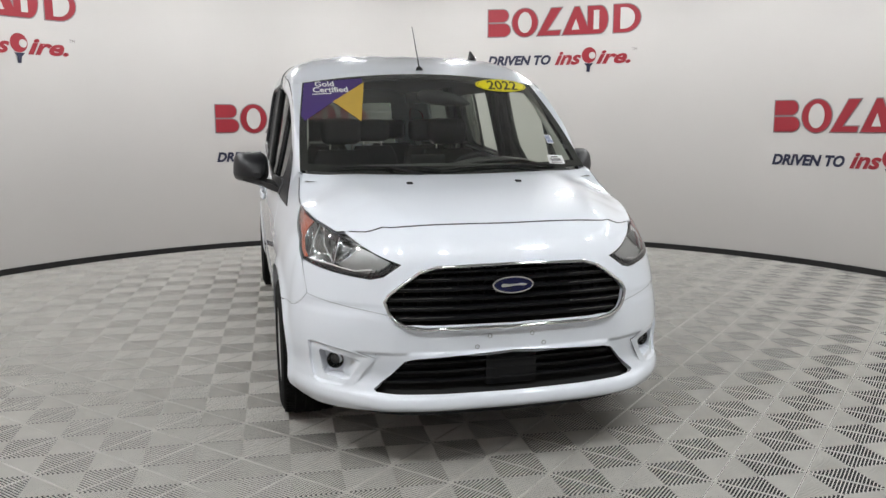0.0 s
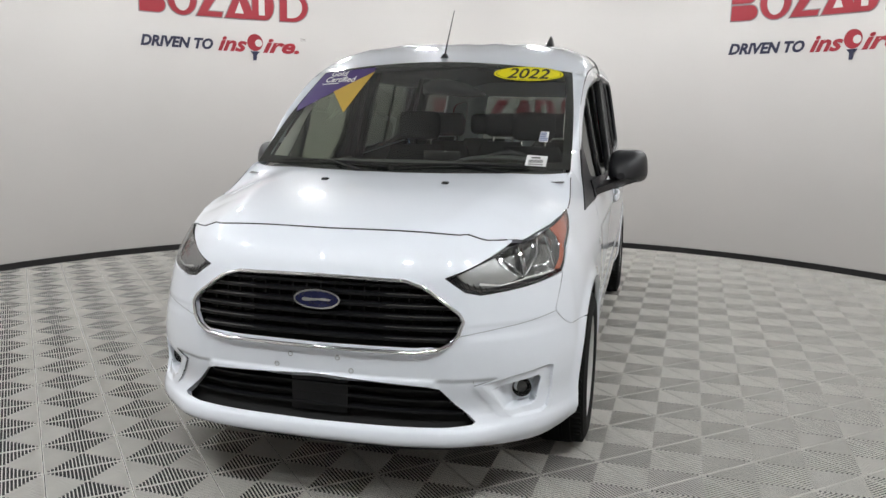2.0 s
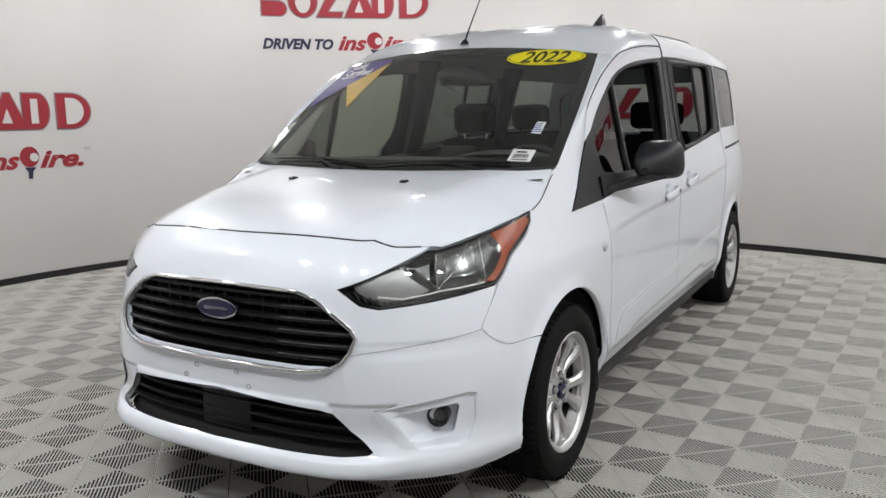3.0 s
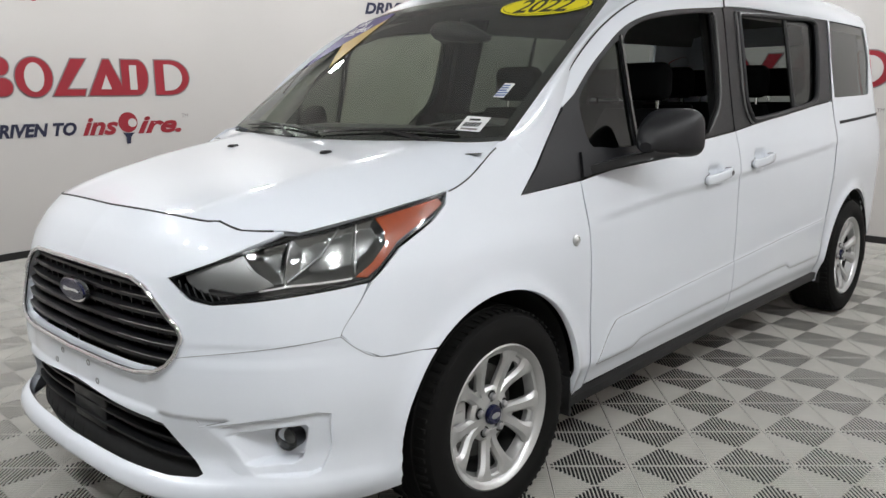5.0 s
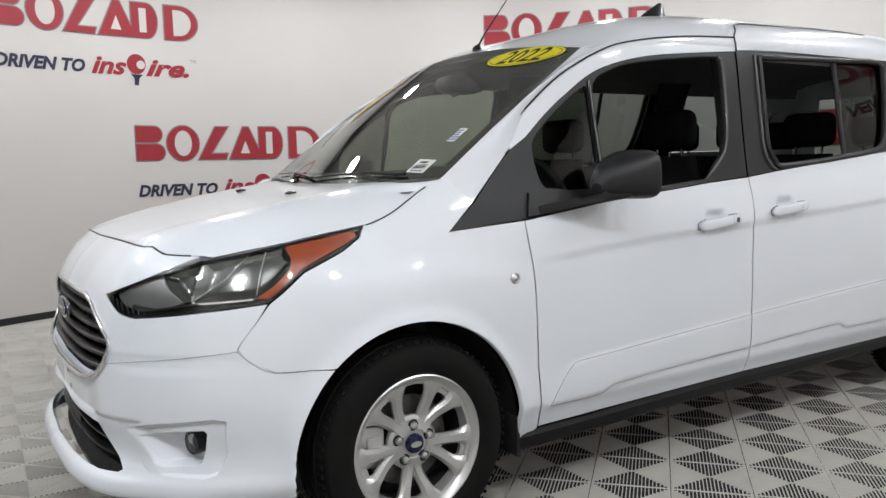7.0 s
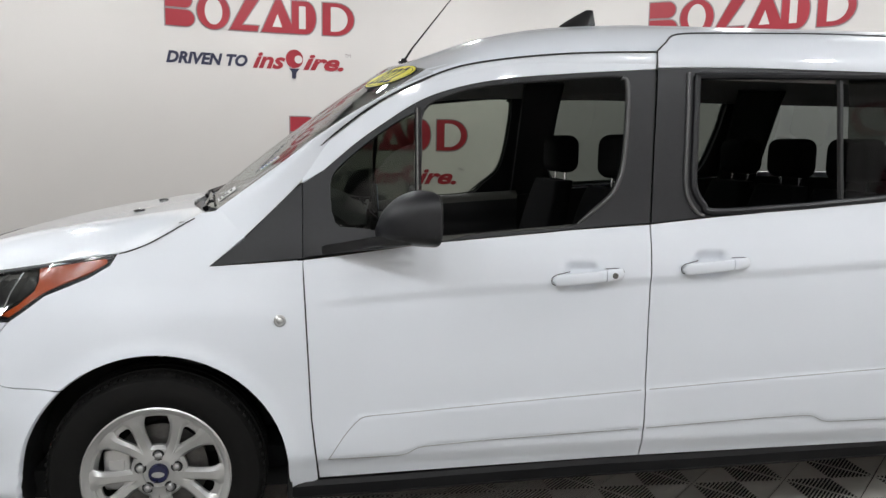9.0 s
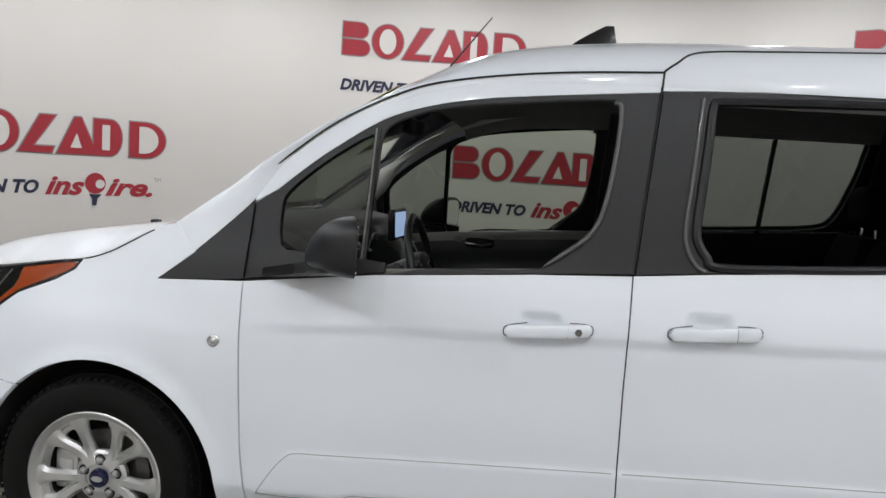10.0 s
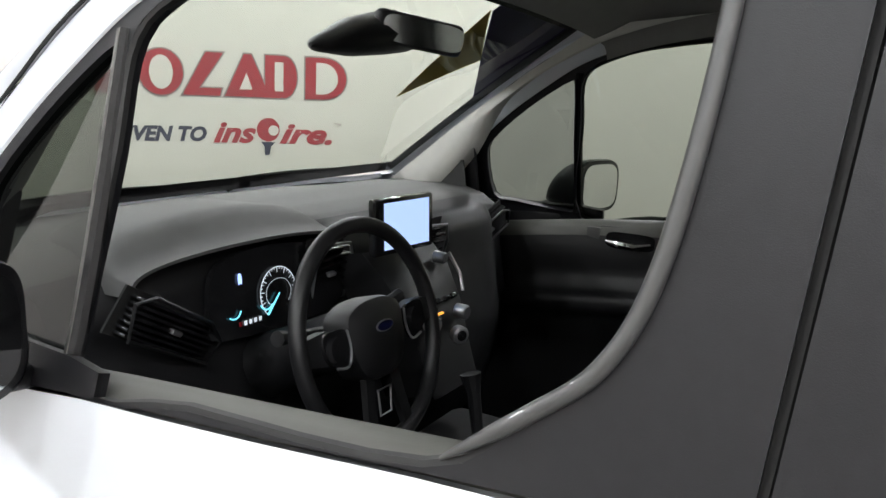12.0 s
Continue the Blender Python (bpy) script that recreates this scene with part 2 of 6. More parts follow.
def tube(bm, path, r, seg=8, closed=False, squash=1.0):
    """A round bar along the path; r a number or one for each point."""
    path = [Vector(p) for p in path]
    n = len(path)
    rings = []
    ref = None
    for i, p in enumerate(path):
        d = (path[(i + 1) % n] - path[i - 1]) if closed else (path[min(i + 1, n - 1)] - path[max(i - 1, 0)])
        d.normalize()
        if ref is None:
            ref = Vector((0, 0, 1)) if abs(d.z) < 0.9 else Vector((0, 1, 0))
        a = (ref - d * ref.dot(d)).normalized()
        ref = a
        b = d.cross(a)
        k = r[i] if isinstance(r, (list, tuple)) else r
        rings.append([bm.verts.new(p + (a * math.cos(q) + b * math.sin(q) * squash) * k) for q in [2 * math.pi * s / seg for s in range(seg)]])
    for i in range(n if closed else n - 1):
        A, B = rings[i], rings[(i + 1) % n]
        for s in range(seg):
            bm.faces.new((A[s], A[(s + 1) % seg], B[(s + 1) % seg], B[s]))
    if not closed:
        bm.faces.new(rings[0][::-1])
        bm.faces.new(rings[-1])
    return bm


def box(bm, lo, hi, bevel=0.0, m=None, seg=2):
    """A block from lo to hi with rounded edges."""
    r = bmesh.ops.create_cube(bm, size=1.0)
    vs = r["verts"]
    for v in vs:
        v.co = Vector([(lo[k] + hi[k]) / 2 + v.co[k] * (hi[k] - lo[k]) for k in range(3)])
    if bevel:
        es = list({e for v in vs for e in v.link_edges})
        g = bmesh.ops.bevel(bm, geom=es, offset=bevel, segments=seg, affect="EDGES", profile=0.5)
        vs = list({v for f in g["faces"] for v in f.verts} | {v for v in vs if v.is_valid})
    if m is not None:
        for v in vs:
            v.co = m @ v.co
    return vs


def lathe(bm, profile, m, seg=40):
    """Turned about the local x axis: profile of (x, radius)."""
    rings = []
    for x, r in profile:
        rings.append([bm.verts.new(m @ Vector((x, r * math.cos(2 * math.pi * s / seg), r * math.sin(2 * math.pi * s / seg)))) for s in range(seg)])
    for A, B in zip(rings, rings[1:]):
        for s in range(seg):
            bm.faces.new((A[s], A[(s + 1) % seg], B[(s + 1) % seg], B[s]))
    return rings


def slab(bm, loop, depth, at):
    """A plate of the outline, depth thick; at(a, b, d) bends it."""
    top = [bm.verts.new(at(a, b, 0)) for a, b in loop]
    low = [bm.verts.new(at(a, b, -depth)) for a, b in loop]
    n = len(loop)
    f = bm.faces.new(top)
    bm.faces.new(low[::-1])
    for i in range(n):
        bm.faces.new((top[i], low[i], low[(i + 1) % n], top[(i + 1) % n]))
    return f


# ---- the showroom: a round white wall and a ribbed tile floor ----
CX, CY, RADIUS, TOP = 0.05, 0.95, 4.48, 3.0
OPEN = (-108, -62)  # the opening in the round wall, in degrees


def round_wall(name, r, z0, z1, thick, mat, label):
    bm = bmesh.new()
    n = 160
    a0, a1 = OPEN[1], OPEN[0] + 360
    rows = []
    for k in range(n + 1):
        a = radians(a0 + (a1 - a0) * k / n)
        c, s = math.cos(a), math.sin(a)
        rows.append([bm.verts.new((CX + q * c, CY + q * s, z)) for q, z in ((r, z0), (r, z1), (r + thick, z1), (r + thick, z0))])
    for A, B in zip(rows, rows[1:]):
        for k in range(4):
            bm.faces.new((A[k], B[k], B[(k + 1) % 4], A[(k + 1) % 4]))
    bm.faces.new(rows[0])
    bm.faces.new(rows[-1][::-1])
    return tagged(part(name, bm, mat, None, "", 30), label, "wall" if z1 > 1 else "baseboard", "", "structure")


round_wall("wall_round", RADIUS, 0.0, TOP, 0.12, WALL_PAINT, "curved warm-white painted showroom wall behind the van")
round_wall("baseboard", RADIUS - 0.018, 0.0, 0.055, 0.014, BASE_BLACK, "thin black rubber skirting at the wall's foot")
bm = bmesh.new()
DEEP = 0.0046  # of the tiles' ribs
box(bm, (-9, -9, -0.1), (9, 9, -DEEP - 0.0003))
tagged(part("floor", bm, SUBFLOOR, None, "", 0), "dark base floor under grey ribbed plastic tiles", "floor", "", "structure")
FLOOR = bpy.data.objects["floor"]
bm = bmesh.new()
box(bm, (-9, -9, TOP + 0.172), (9, 9, TOP + 0.27))
tagged(part("ceiling", bm, CEILING, None, "", 0), "white painted ceiling with round downlights", "ceiling", "", "structure")
# unseen outer walls, added to close the hall and bounce light back
for name, lo, hi in (("wall_north", (-9, 9, 0), (9, 9.1, TOP + 0.172)), ("wall_south", (-9, -9.1, 0), (9, -9, TOP + 0.172)),
                     ("wall_east", (9, -9, 0), (9.1, 9, TOP + 0.172)), ("wall_west", (-9.1, -9, 0), (-9, 9, TOP + 0.172))):
    bm = bmesh.new()
    box(bm, lo, hi)
    tagged(part(name, bm, OUTER, None, "", 0), "unseen grey outer wall added round the hall", "wall", "", "structure")


def downlight():
    lamp = thing("downlight", "round white LED downlight in a slim metal ring", "ceiling light", "ceiling downlights")
    up = pose(0, 0, 0, 0, 90, 0)
    bm = bmesh.new()
    lathe(bm, [(.004, .112), (.008, .138), (-.02, .142), (-.07, .140), (-.07, .0005)], up, 40)
    part("housing", bm, OUTER, lamp)
    bm = bmesh.new()
    lathe(bm, [(-.02, .114), (0, .113), (.004, .106), (.006, .0005)], up, 40)
    part("diffuser", bm, TUBE, lamp, "glowing white diffuser")
    return lamp


LIGHT_Z = TOP + 0.10
first = downlight()
poses = [pose(CX + 3.5 * math.cos(radians(a)), CY + 3.5 * math.sin(radians(a)), LIGHT_Z) for a in range(10, 370, 20)]
first.matrix_basis = poses[0]
for m in poses[1:]:
    copy_thing(first, m)


# ---- signs on the round wall ----
def on_wall(deg, z0, lift=0.0):
    """Bends sign metres (right, up) on to the round wall."""
    def at(a, b, d=0.0):
        ang = radians(deg) - a / RADIUS
        r = RADIUS - 0.004 - lift
        return (CX + r * math.cos(ang), CY + r * math.sin(ang), z0 + b)
    return at


def decal(name, loops, at, mat, parent, label=""):
    """A thin painted shape that follows the wall."""
    pts, faces, rim = flat(loops, 0.05, 0.5)
    me = bpy.data.meshes.new(name)
    me.from_pydata([at(a, b) for a, b in pts], [], faces)
    return finish(name, me, mat, parent, label)


def grown(loop, d):
    """The loop pushed outwards by d."""
    n = len(loop)
    area = sum(loop[i][0] * loop[(i + 1) % n][1] - loop[(i + 1) % n][0] * loop[i][1] for i in range(n))
    s = 1 if area > 0 else -1
    out = []
    for i in range(n):
        a, b, c = Vector(loop[i - 1]), Vector(loop[i]), Vector(loop[(i + 1) % n])
        u, v = (b - a).normalized(), (c - b).normalized()
        nu, nv = Vector((u.y, -u.x)) * s, Vector((v.y, -v.x)) * s
        m = (nu + nv)
        m = m / max(0.35, m.length_squared / 2) if m.length > 1e-6 else nu
        out.append((b.x + m.x * d, b.y + m.y * d))
    return out


def round_loop(cx, cy, rx, ry, n=28, a0=0, a1=360):
    return [(cx + rx * math.cos(radians(a0 + (a1 - a0) * k / n)), cy + ry * math.sin(radians(a0 + (a1 - a0) * k / n))) for k in range(n if a1 - a0 == 360 else n + 1)]


TEXTS = {}


def lettering(text, size, shear=0.0, bold=0.0):
    """Outlines of a text in the built-in font, as flat vertices and faces, from x = 0, y = 0."""
    key = (text, size, shear, bold)
    if key not in TEXTS:
        cu = bpy.data.curves.new("lettering", "FONT")
        cu.body, cu.size, cu.shear, cu.offset, cu.resolution_u = text, size, shear, bold, 3
        ob = bpy.data.objects.new("lettering", cu)
        me = ob.to_mesh()
        TEXTS[key] = [tuple(v.co[:2]) for v in me.vertices], [list(p.vertices) for p in me.polygons]
        ob.to_mesh_clear()
        bpy.data.objects.remove(ob)
        bpy.data.curves.remove(cu)
    return TEXTS[key]


def write(name, text, size, x0, x1, y, at, mat, parent, shear=0.0, bold=0.0, label=""):
    """Lettering stretched from x0 to x1, its foot at y."""
    vs, fs = lettering(text, size, shear, bold)
    lo, hi = min(v[0] for v in vs), max(v[0] for v in vs)
    me = bpy.data.meshes.new(name)
    me.from_pydata([at(x0 + (a - lo) / (hi - lo) * (x1 - x0), y + b) for a, b in vs], [], fs)
    return finish(name, me, mat, parent, label)


def wall_sign(deg, z0, label):
    """deg: the middle of the sign on the wall; z0: the foot of the red blocks."""
    sign = thing("wall_sign", label, "sign", "painted wall signs")
    at, over, top = on_wall(deg, z0), on_wall(deg, z0, 0.004), on_wall(deg, z0, 0.008)
    H, W = 0.29, 1.67
    L = -W / 2
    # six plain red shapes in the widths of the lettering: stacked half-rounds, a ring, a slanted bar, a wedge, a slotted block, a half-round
    def soft(x0, x1, r, y0=0.0, y1=H):
        h = (y1 - y0) / 2
        return [(x0, y0), (x1 - r, y0)] + [(x1 - r + r * math.cos(radians(a)), y0 + h + h * math.sin(radians(a))) for a in range(-75, 90, 15)] + [(x1 - r, y1), (x0, y1)]
    shapes = [
        [soft(L, L + .245, .075, 0, .138)],
        [soft(L, L + .225, .065, .156, H)],
        [round_loop(L + .408, H / 2, .142, .152), round_loop(L + .408, H / 2, .076, .112)[::-1]],
        [[(L + .545, 0), (L + .79, 0), (L + .805, .05), (L + .655, .05), (L + .815, H), (L + .70, H)]],
        [[(L + .825, 0), (L + 1.135, 0), (L + 1.005, H), (L + .955, H)], [(L + .925, .05), (L + .972, .165), (L + 1.012, .05)][::-1]],
        [soft(L + 1.10, L + 1.32, .09, .0, H), [(L + 1.165, .045), (L + 1.165, .245), (L + 1.225, .245), (L + 1.225, .045)]],
        [soft(L + 1.38, L + 1.67, .16), soft(L + 1.455, L + 1.61, .11, .035, H - .035)[::-1]],
    ]
    for shape in shapes:
        decal("block_edge", [grown(shape[0], 0.010)], at, SIGN_GREY, sign, "thin grey outline")
        decal("red_block", [shape[0]], over, SIGN_RED, sign, "dark red painted block")
        for hole in shape[1:]:
            decal("block_window", [hole], top, WALL_PAINT, sign, "wall-coloured opening")
    y = -0.325
    write("slogan_line", "DRIVEN TO", 0.135, L - 0.005, L + .70, y + .015, at, SIGN_NAVY, sign, 0.25, 0.006, "navy slanted capitals")
    write("slogan_script", "ins", 0.20, L + .745, L + 1.04, y + .01, at, SIGN_RED, sign, 0.35, 0.007, "red slanted letters")
    write("slogan_script", "ire.", 0.20, L + 1.20, L + 1.575, y + .01, at, SIGN_RED, sign, 0.35, 0.007, "red slanted letters")
    write("trade_mark", "TM", 0.045, L + 1.585, L + 1.64, y + .13, at, SIGN_GREY, sign)
    decal("paddle_blade", [round_loop(L + 1.122, y + .100, .080, .084)], at, SIGN_RED, sign, "round red table tennis bat")
    decal("paddle_ball", [round_loop(L + 1.158, y + .095, .036, .036)], over, WALL_PAINT, sign, "pale ball")
    decal("paddle_handle", [[(L + 1.098, y - .078), (L + 1.132, y - .078), (L + 1.140, y - .02), (L + 1.172, y + .012), (L + 1.072, y + .012), (L + 1.098, y - .02)]], over, SIGN_NAVY, sign, "navy handle")
    return sign


HIGH, LOW = 2.29, 1.25
for deg, z in ((134.8, HIGH), (57.3, HIGH), (96.3, LOW), (17.7, LOW), (177.2, LOW), (-128.6, LOW), (-169, HIGH)):
    wall_sign(deg, z, "red block sign with slogan painted " + ("high" if z == HIGH else "low") + " on the wall")


# ---- the van ----
VAN = thing("van", "white compact passenger van with black trim and alloy wheels", "van")
wheel_y, wheel_z = (0.0, 3.084), 0.322
crease_z = spline([(.3, .84), (.456, .847), (.952, .884), (1.524, .907), (2.341, .95), (2.95, .985)])
rub_top = spline([(.511, .353), (.56, .425), (.614, .484), (.70, .49), (1.548, .538), (2.384, .579), (2.8, .595)])
rub_low = spline([(.5, .345), (.739, .351), (.80, .377), (1.544, .403), (2.158, .422), (2.23, .395), (2.8, .395)])


def dents(y, z):
    """Creases, the raised lower band, the wheel arch lips and the handle bowls."""
    d = 0.0
    if .42 < y < 3.0:
        c = crease_z(y)
        d -= .008 * ramp(c + .012, c - .026, z) * ramp(c - .30, c - .06, z) * ramp(.42, .62, y) * ramp(3.0, 2.6, y)
    if .5 < y < 2.7 and z < .66:
        d += .005 * ramp(rub_top(y) + .012, rub_top(y) - .012, z) * ramp(rub_low(y) - .012, rub_low(y) + .012, z) * ramp(2.7, 2.55, y)
    for w in wheel_y:
        r = math.hypot(y - w, z - .31)
        if r < .56:
            d += .014 * math.exp(-((r - .385) / .035) ** 2)
    for h, q in ((1.310, .932), (1.750, .963)):
        if abs(y - h) < .1 and abs(z - q) < .1:
            d -= .015 * ramp(.070, .030, abs(y - h)) * ramp(q + .042, q + .006, z) * ramp(q - .06, q - .03, z)
    return d


def side(sgn, off=0.0, plain=False):
    return lambda y, z: (sgn * (body_x(y, z) + off + (0 if plain else dents(y, z))), y, z)


def front(off=0.0):
    def at(u, z):
        x, y = nose(u, z)
        return (x, y + off, z)
    return at


belt = [(.439, .975), (.829, 1.025), (1.273, 1.064), (1.543, 1.084)]
belt_z = spline([(.156, .949), (.439, .975), (.829, 1.025), (1.273, 1.064), (1.543, 1.084), (1.756, 1.105), (2.349, 1.157), (2.762, 1.186), (3.504, 1.205)])
door_top = curve([(.437, 1.258), (.526, 1.338), (.682, 1.456), (.873, 1.549), (1.03, 1.589), (1.298, 1.621), (1.585, 1.636)], 4)
frame_in = curve([(.503, 1.245), (.597, 1.326), (.683, 1.389), (.804, 1.466), (.926, 1.51), (1.083, 1.541), (1.298, 1.563), (1.51, 1.580)], 4)
door_front = [(.437, .972), (.440, .922), (.449, .753), (.462, .484), (.485, .279)]
door_rear = [(1.549, .298), (1.543, .538), (1.540, .767), (1.542, 1.081)]
main_hole = curve([(.800, 1.037), (.802, 1.30), (.812, 1.432), (.90, 1.487), (1.031, 1.518), (1.297, 1.548), (1.45, 1.558), (1.484, 1.54), (1.478, 1.40), (1.458, 1.26), (1.425, 1.185), (1.37, 1.135), (1.282, 1.072), (1.0, 1.052)], 4, True)
quarter_hole = curve([(.535, 1.085), (.522, 1.20), (.545, 1.25), (.62, 1.318), (.70, 1.377), (.772, 1.420), (.785, 1.405), (.782, 1.25), (.780, 1.075), (.75, 1.055), (.60, 1.070)], 3, True)
slide_hole = curve([(1.727, 1.55), (1.720, 1.45), (1.711, 1.33), (1.703, 1.22), (1.712, 1.178), (1.735, 1.145), (1.768, 1.122), (2.0, 1.134), (2.20, 1.15), (2.476, 1.178), (2.555, 1.225), (2.605, 1.35), (2.64, 1.50), (2.615, 1.585), (2.30, 1.582), (1.95, 1.574), (1.78, 1.568), (1.74, 1.566)], 4, True)
rear_hole = curve([(2.885, 1.60), (3.20, 1.622), (3.575, 1.63), (3.61, 1.58), (3.632, 1.412), (3.545, 1.245), (3.48, 1.212), (3.0, 1.205), (2.84, 1.205), (2.82, 1.24)], 4, True)
slide_rear = [(2.62, .30), (2.63, .50), (2.69, .75), (2.745, 1.0), (2.765, 1.187)]
lamp_top = [("x", .432, .812), ("x", .53, .858), ("x", .632, .905), ("y", -.33, .948), ("y", -.112, .986)]
lamp_rear = [("y", -.112, .986), ("y", -.135, .955), ("y", -.195, .920), ("y", -.318, .869), ("y", -.385, .82), ("y", -.42, .794)]
lamp_foot = [("y", -.42, .794), ("x", .705, .777), ("x", .62, .764), ("x", .548, .756), ("x", .50, .768), ("x", .432, .812)]


def uz(rows):
    return [(nose_u(a, z) if k == "x" else nose_uy(a, z), z) for k, a, z in rows]

cut_y = spline([(0, -.709), (.25, -.700), (.40, -.683), (.452, -.668), (.475, -.652), (.53, -.634), (.58, -.596), (.622, -.552), (.70, -.47)])


def on_nose(x, y):
    """The height at which the front end passes x, y."""
    lo, hi = .82, 1.08
    for _ in range(24):
        m = (lo + hi) / 2
        lo, hi = (m, hi) if nose(nose_u(x, m), m)[1] < y else (lo, m)
    return lo


# front cover
seam = [(-.512, .672), (-.478, .632), (-.424, .604), (-.30, .600)]
arch_front = [p for p in arc(0, .31, .392, 133, 188, 12)]
half = [(nose_u(x, on_nose(x, cut_y(x) - .0025)), on_nose(x, cut_y(x) - .0025)) for x in (0, .12, .25, .33, .40, .452, .475, .53, .58, .618)]
half += uz([("x", .53, .855), ("x", .428, .812), ("x", .497, .764), ("x", .548, .752), ("x", .62, .760), ("x", .705, .773), ("y", -.425, .789)])
half += [(nose_uy(y, z), z) for y, z in seam + arch_front]
half += uz([("y", -.42, .246), ("y", -.46, .238), ("x", .74, .232), ("x", .60, .245), ("x", .45, .252), ("x", .2, .254)]) + [(0, .254)]
outline = half[:-1] + [(-u, z) for u, z in half[::-1]][:-1]
grille_half = [(0, .806), (.30, .801), (.365, .782), (.424, .742), (.483, .698), (.498, .672), (.485, .63), (.462, .600), (.42, .578), (.35, .568), (0, .566)]
lower_half = [(0, .470), (.395, .452), (.428, .442), (.478, .387), (.545, .330), (.535, .322), (.46, .317), (0, .314)]


def mirrored(rows):
    h = [(nose_u(x, z), z) for x, z in rows]
    return h[:-1] + [(-u, z) for u, z in h[::-1]][:-1]


fog_outer = [(.556, .451), (.66, .472), (.757, .486), (.772, .480), (.768, .40), (.757, .337), (.742, .328), (.655, .332), (.632, .350)]
fog_inner = [(.585, .431), (.681, .446), (.733, .452), (.737, .445), (.722, .366), (.712, .358), (.655, .354), (.63, .36)]
fog_loop = [(nose_u(x, z), z) for x, z in ((.535, .452), (.66, .488), (.757, .500), (.784, .494), (.786, .45), (.782, .39), (.772, .325), (.745, .314), (.645, .318), (.605, .345))]


def inside_by(loop, u, z, k=.13):
    """How far a point lies inside the loop, in metres, roughly."""
    inside, best = False, 9.0
    for (a, b), (c, d) in zip(loop, loop[1:] + loop[:1]):
        if (b > z) != (d > z) and u < (c - a) * (z - b) / (d - b) + a:
            inside = not inside
        ax, cx, ux = a * k, c * k, u * k
        t = max(0, min(1, ((ux - ax) * (cx - ax) + (z - b) * (d - b)) / ((cx - ax) ** 2 + (d - b) ** 2)))
        best = min(best, math.hypot(ux - ax - (cx - ax) * t, z - b - (d - b) * t))
    return best if inside else -best


def bumper_at(u, z):
    x, y = nose(u, z)
    # flat number plate bar and the ledge under the grille
    if .455 < z < .585 and abs(u) < 2.4:
        y += .011 * ramp(.46, .475, z) * ramp(.585, .56, z) * ramp(2.15, 1.45, abs(u))
    # the body line that runs round the corner
    y += .004 * ramp(.665, .645, z) * ramp(.60, .63, z) * ramp(1.8, 3, abs(u))
    y -= .016 * ramp(.320, .300, z) * ramp(.244, .262, z) * ramp(3.4, 2.5, abs(u))
    y += .007 * ramp(.474, .464, z) * ramp(.325, .36, z) * ramp(.40, .43, abs(x)) * ramp(.66, .58, abs(x))
    r = math.hypot(y, z - .31)
    if r < .56:
        x += math.copysign(.014 * math.exp(-((r - .385) / .035) ** 2), u)
    return (x, y, z)


BUMPER = new("front_bumper")
BUMPER.parent = VAN
panel("bumper_cover", [outline, mirrored(grille_half), mirrored(lower_half), fog_loop, [(-u, z) for u, z in fog_loop][::-1]], bumper_at, WHITE, BUMPER, "glossy white bumper cover", 0.06, 0.0115, 0.02)


def ring(name, rows, width, proud, mat, parent, off=0.0, label=""):
    """A rounded rim along a mirrored outline."""
    loop = dense(mirrored(rows), .12, .02)
    bm = bmesh.new()
    tube(bm, [Vector(front(off)(u, z)) for u, z in loop], width, 8, True, proud)
    return part(name, bm, mat, parent, label, 60)


ring("grille_surround", grille_half, 0.0068, 1.0, CHROME, BUMPER, -0.004, "bright chrome surround")


def across(z, rows):
    """Half width of a mirrored outline at the height z."""
    return max([a + (c - a) * (z - b) / (d - b) for (a, b), (c, d) in zip(rows, rows[1:]) if b != d and min(b, d) <= z <= max(b, d)] or [0])


def grille_bar(name, z, rows, height, depth, off, mat, parent, inset=0.012):
    w = across(z, rows) - inset
    bm = bmesh.new()
    n = 28
    prof = [(0, -height / 2), (-depth * .6, -height * .2), (-depth * .6, height * .25), (0, height / 2), (depth, height / 2), (depth, -height / 2)]
    rings = []
    for k in range(n + 1):
        x = -w + 2 * w * k / n
        y = nose(nose_u(x, z), z)[1] + off
        rings.append([bm.verts.new((x, y + a, z + b)) for a, b in prof])
    for A, B in zip(rings, rings[1:]):
        for s in range(len(prof)):
            bm.faces.new((A[s], A[(s + 1) % len(prof)], B[(s + 1) % len(prof)], B[s]))
    bm.faces.new(rings[0]), bm.faces.new(rings[-1][::-1])
    return part(name, bm, mat, parent, "", 40)


for z in (.604, .640, .676, .712, .748, .779):
    grille_bar("grille_bar", z, grille_half, 0.019, 0.022, 0.026, GRILLE_BLACK, BUMPER)
for z in (.604, .640, .676, .712, .748):
    for s in (-1, 1):
        w = across(z, grille_half) - .02
        bm = bmesh.new()
        tube(bm, [(s * (.24 + (w - .24) * k / 8), nose(nose_u(.24 + (w - .24) * k / 8, z), z)[1] + .013, z + .006) for k in range(9)], .0016, 5)
        part("bar_trim", bm, STEEL, BUMPER, "thin bright edge")
for z in (.352, .390, .428):
    grille_bar("lower_grille_bar", z, lower_half, 0.014, 0.02, 0.035, GRILLE_BLACK, BUMPER, 0.02)
for name, rows, off in (("grille_backing", grille_half, .058), ("lower_grille_backing", [(x * 1.06, z + (.02 if z > .4 else -.05)) for x, z in lower_half], .062)):
    panel(name, [mirrored([(x * 1.02, z) for x, z in rows])], front(off), MATT_BLACK, BUMPER, "", 0.3, 0.05, 0)
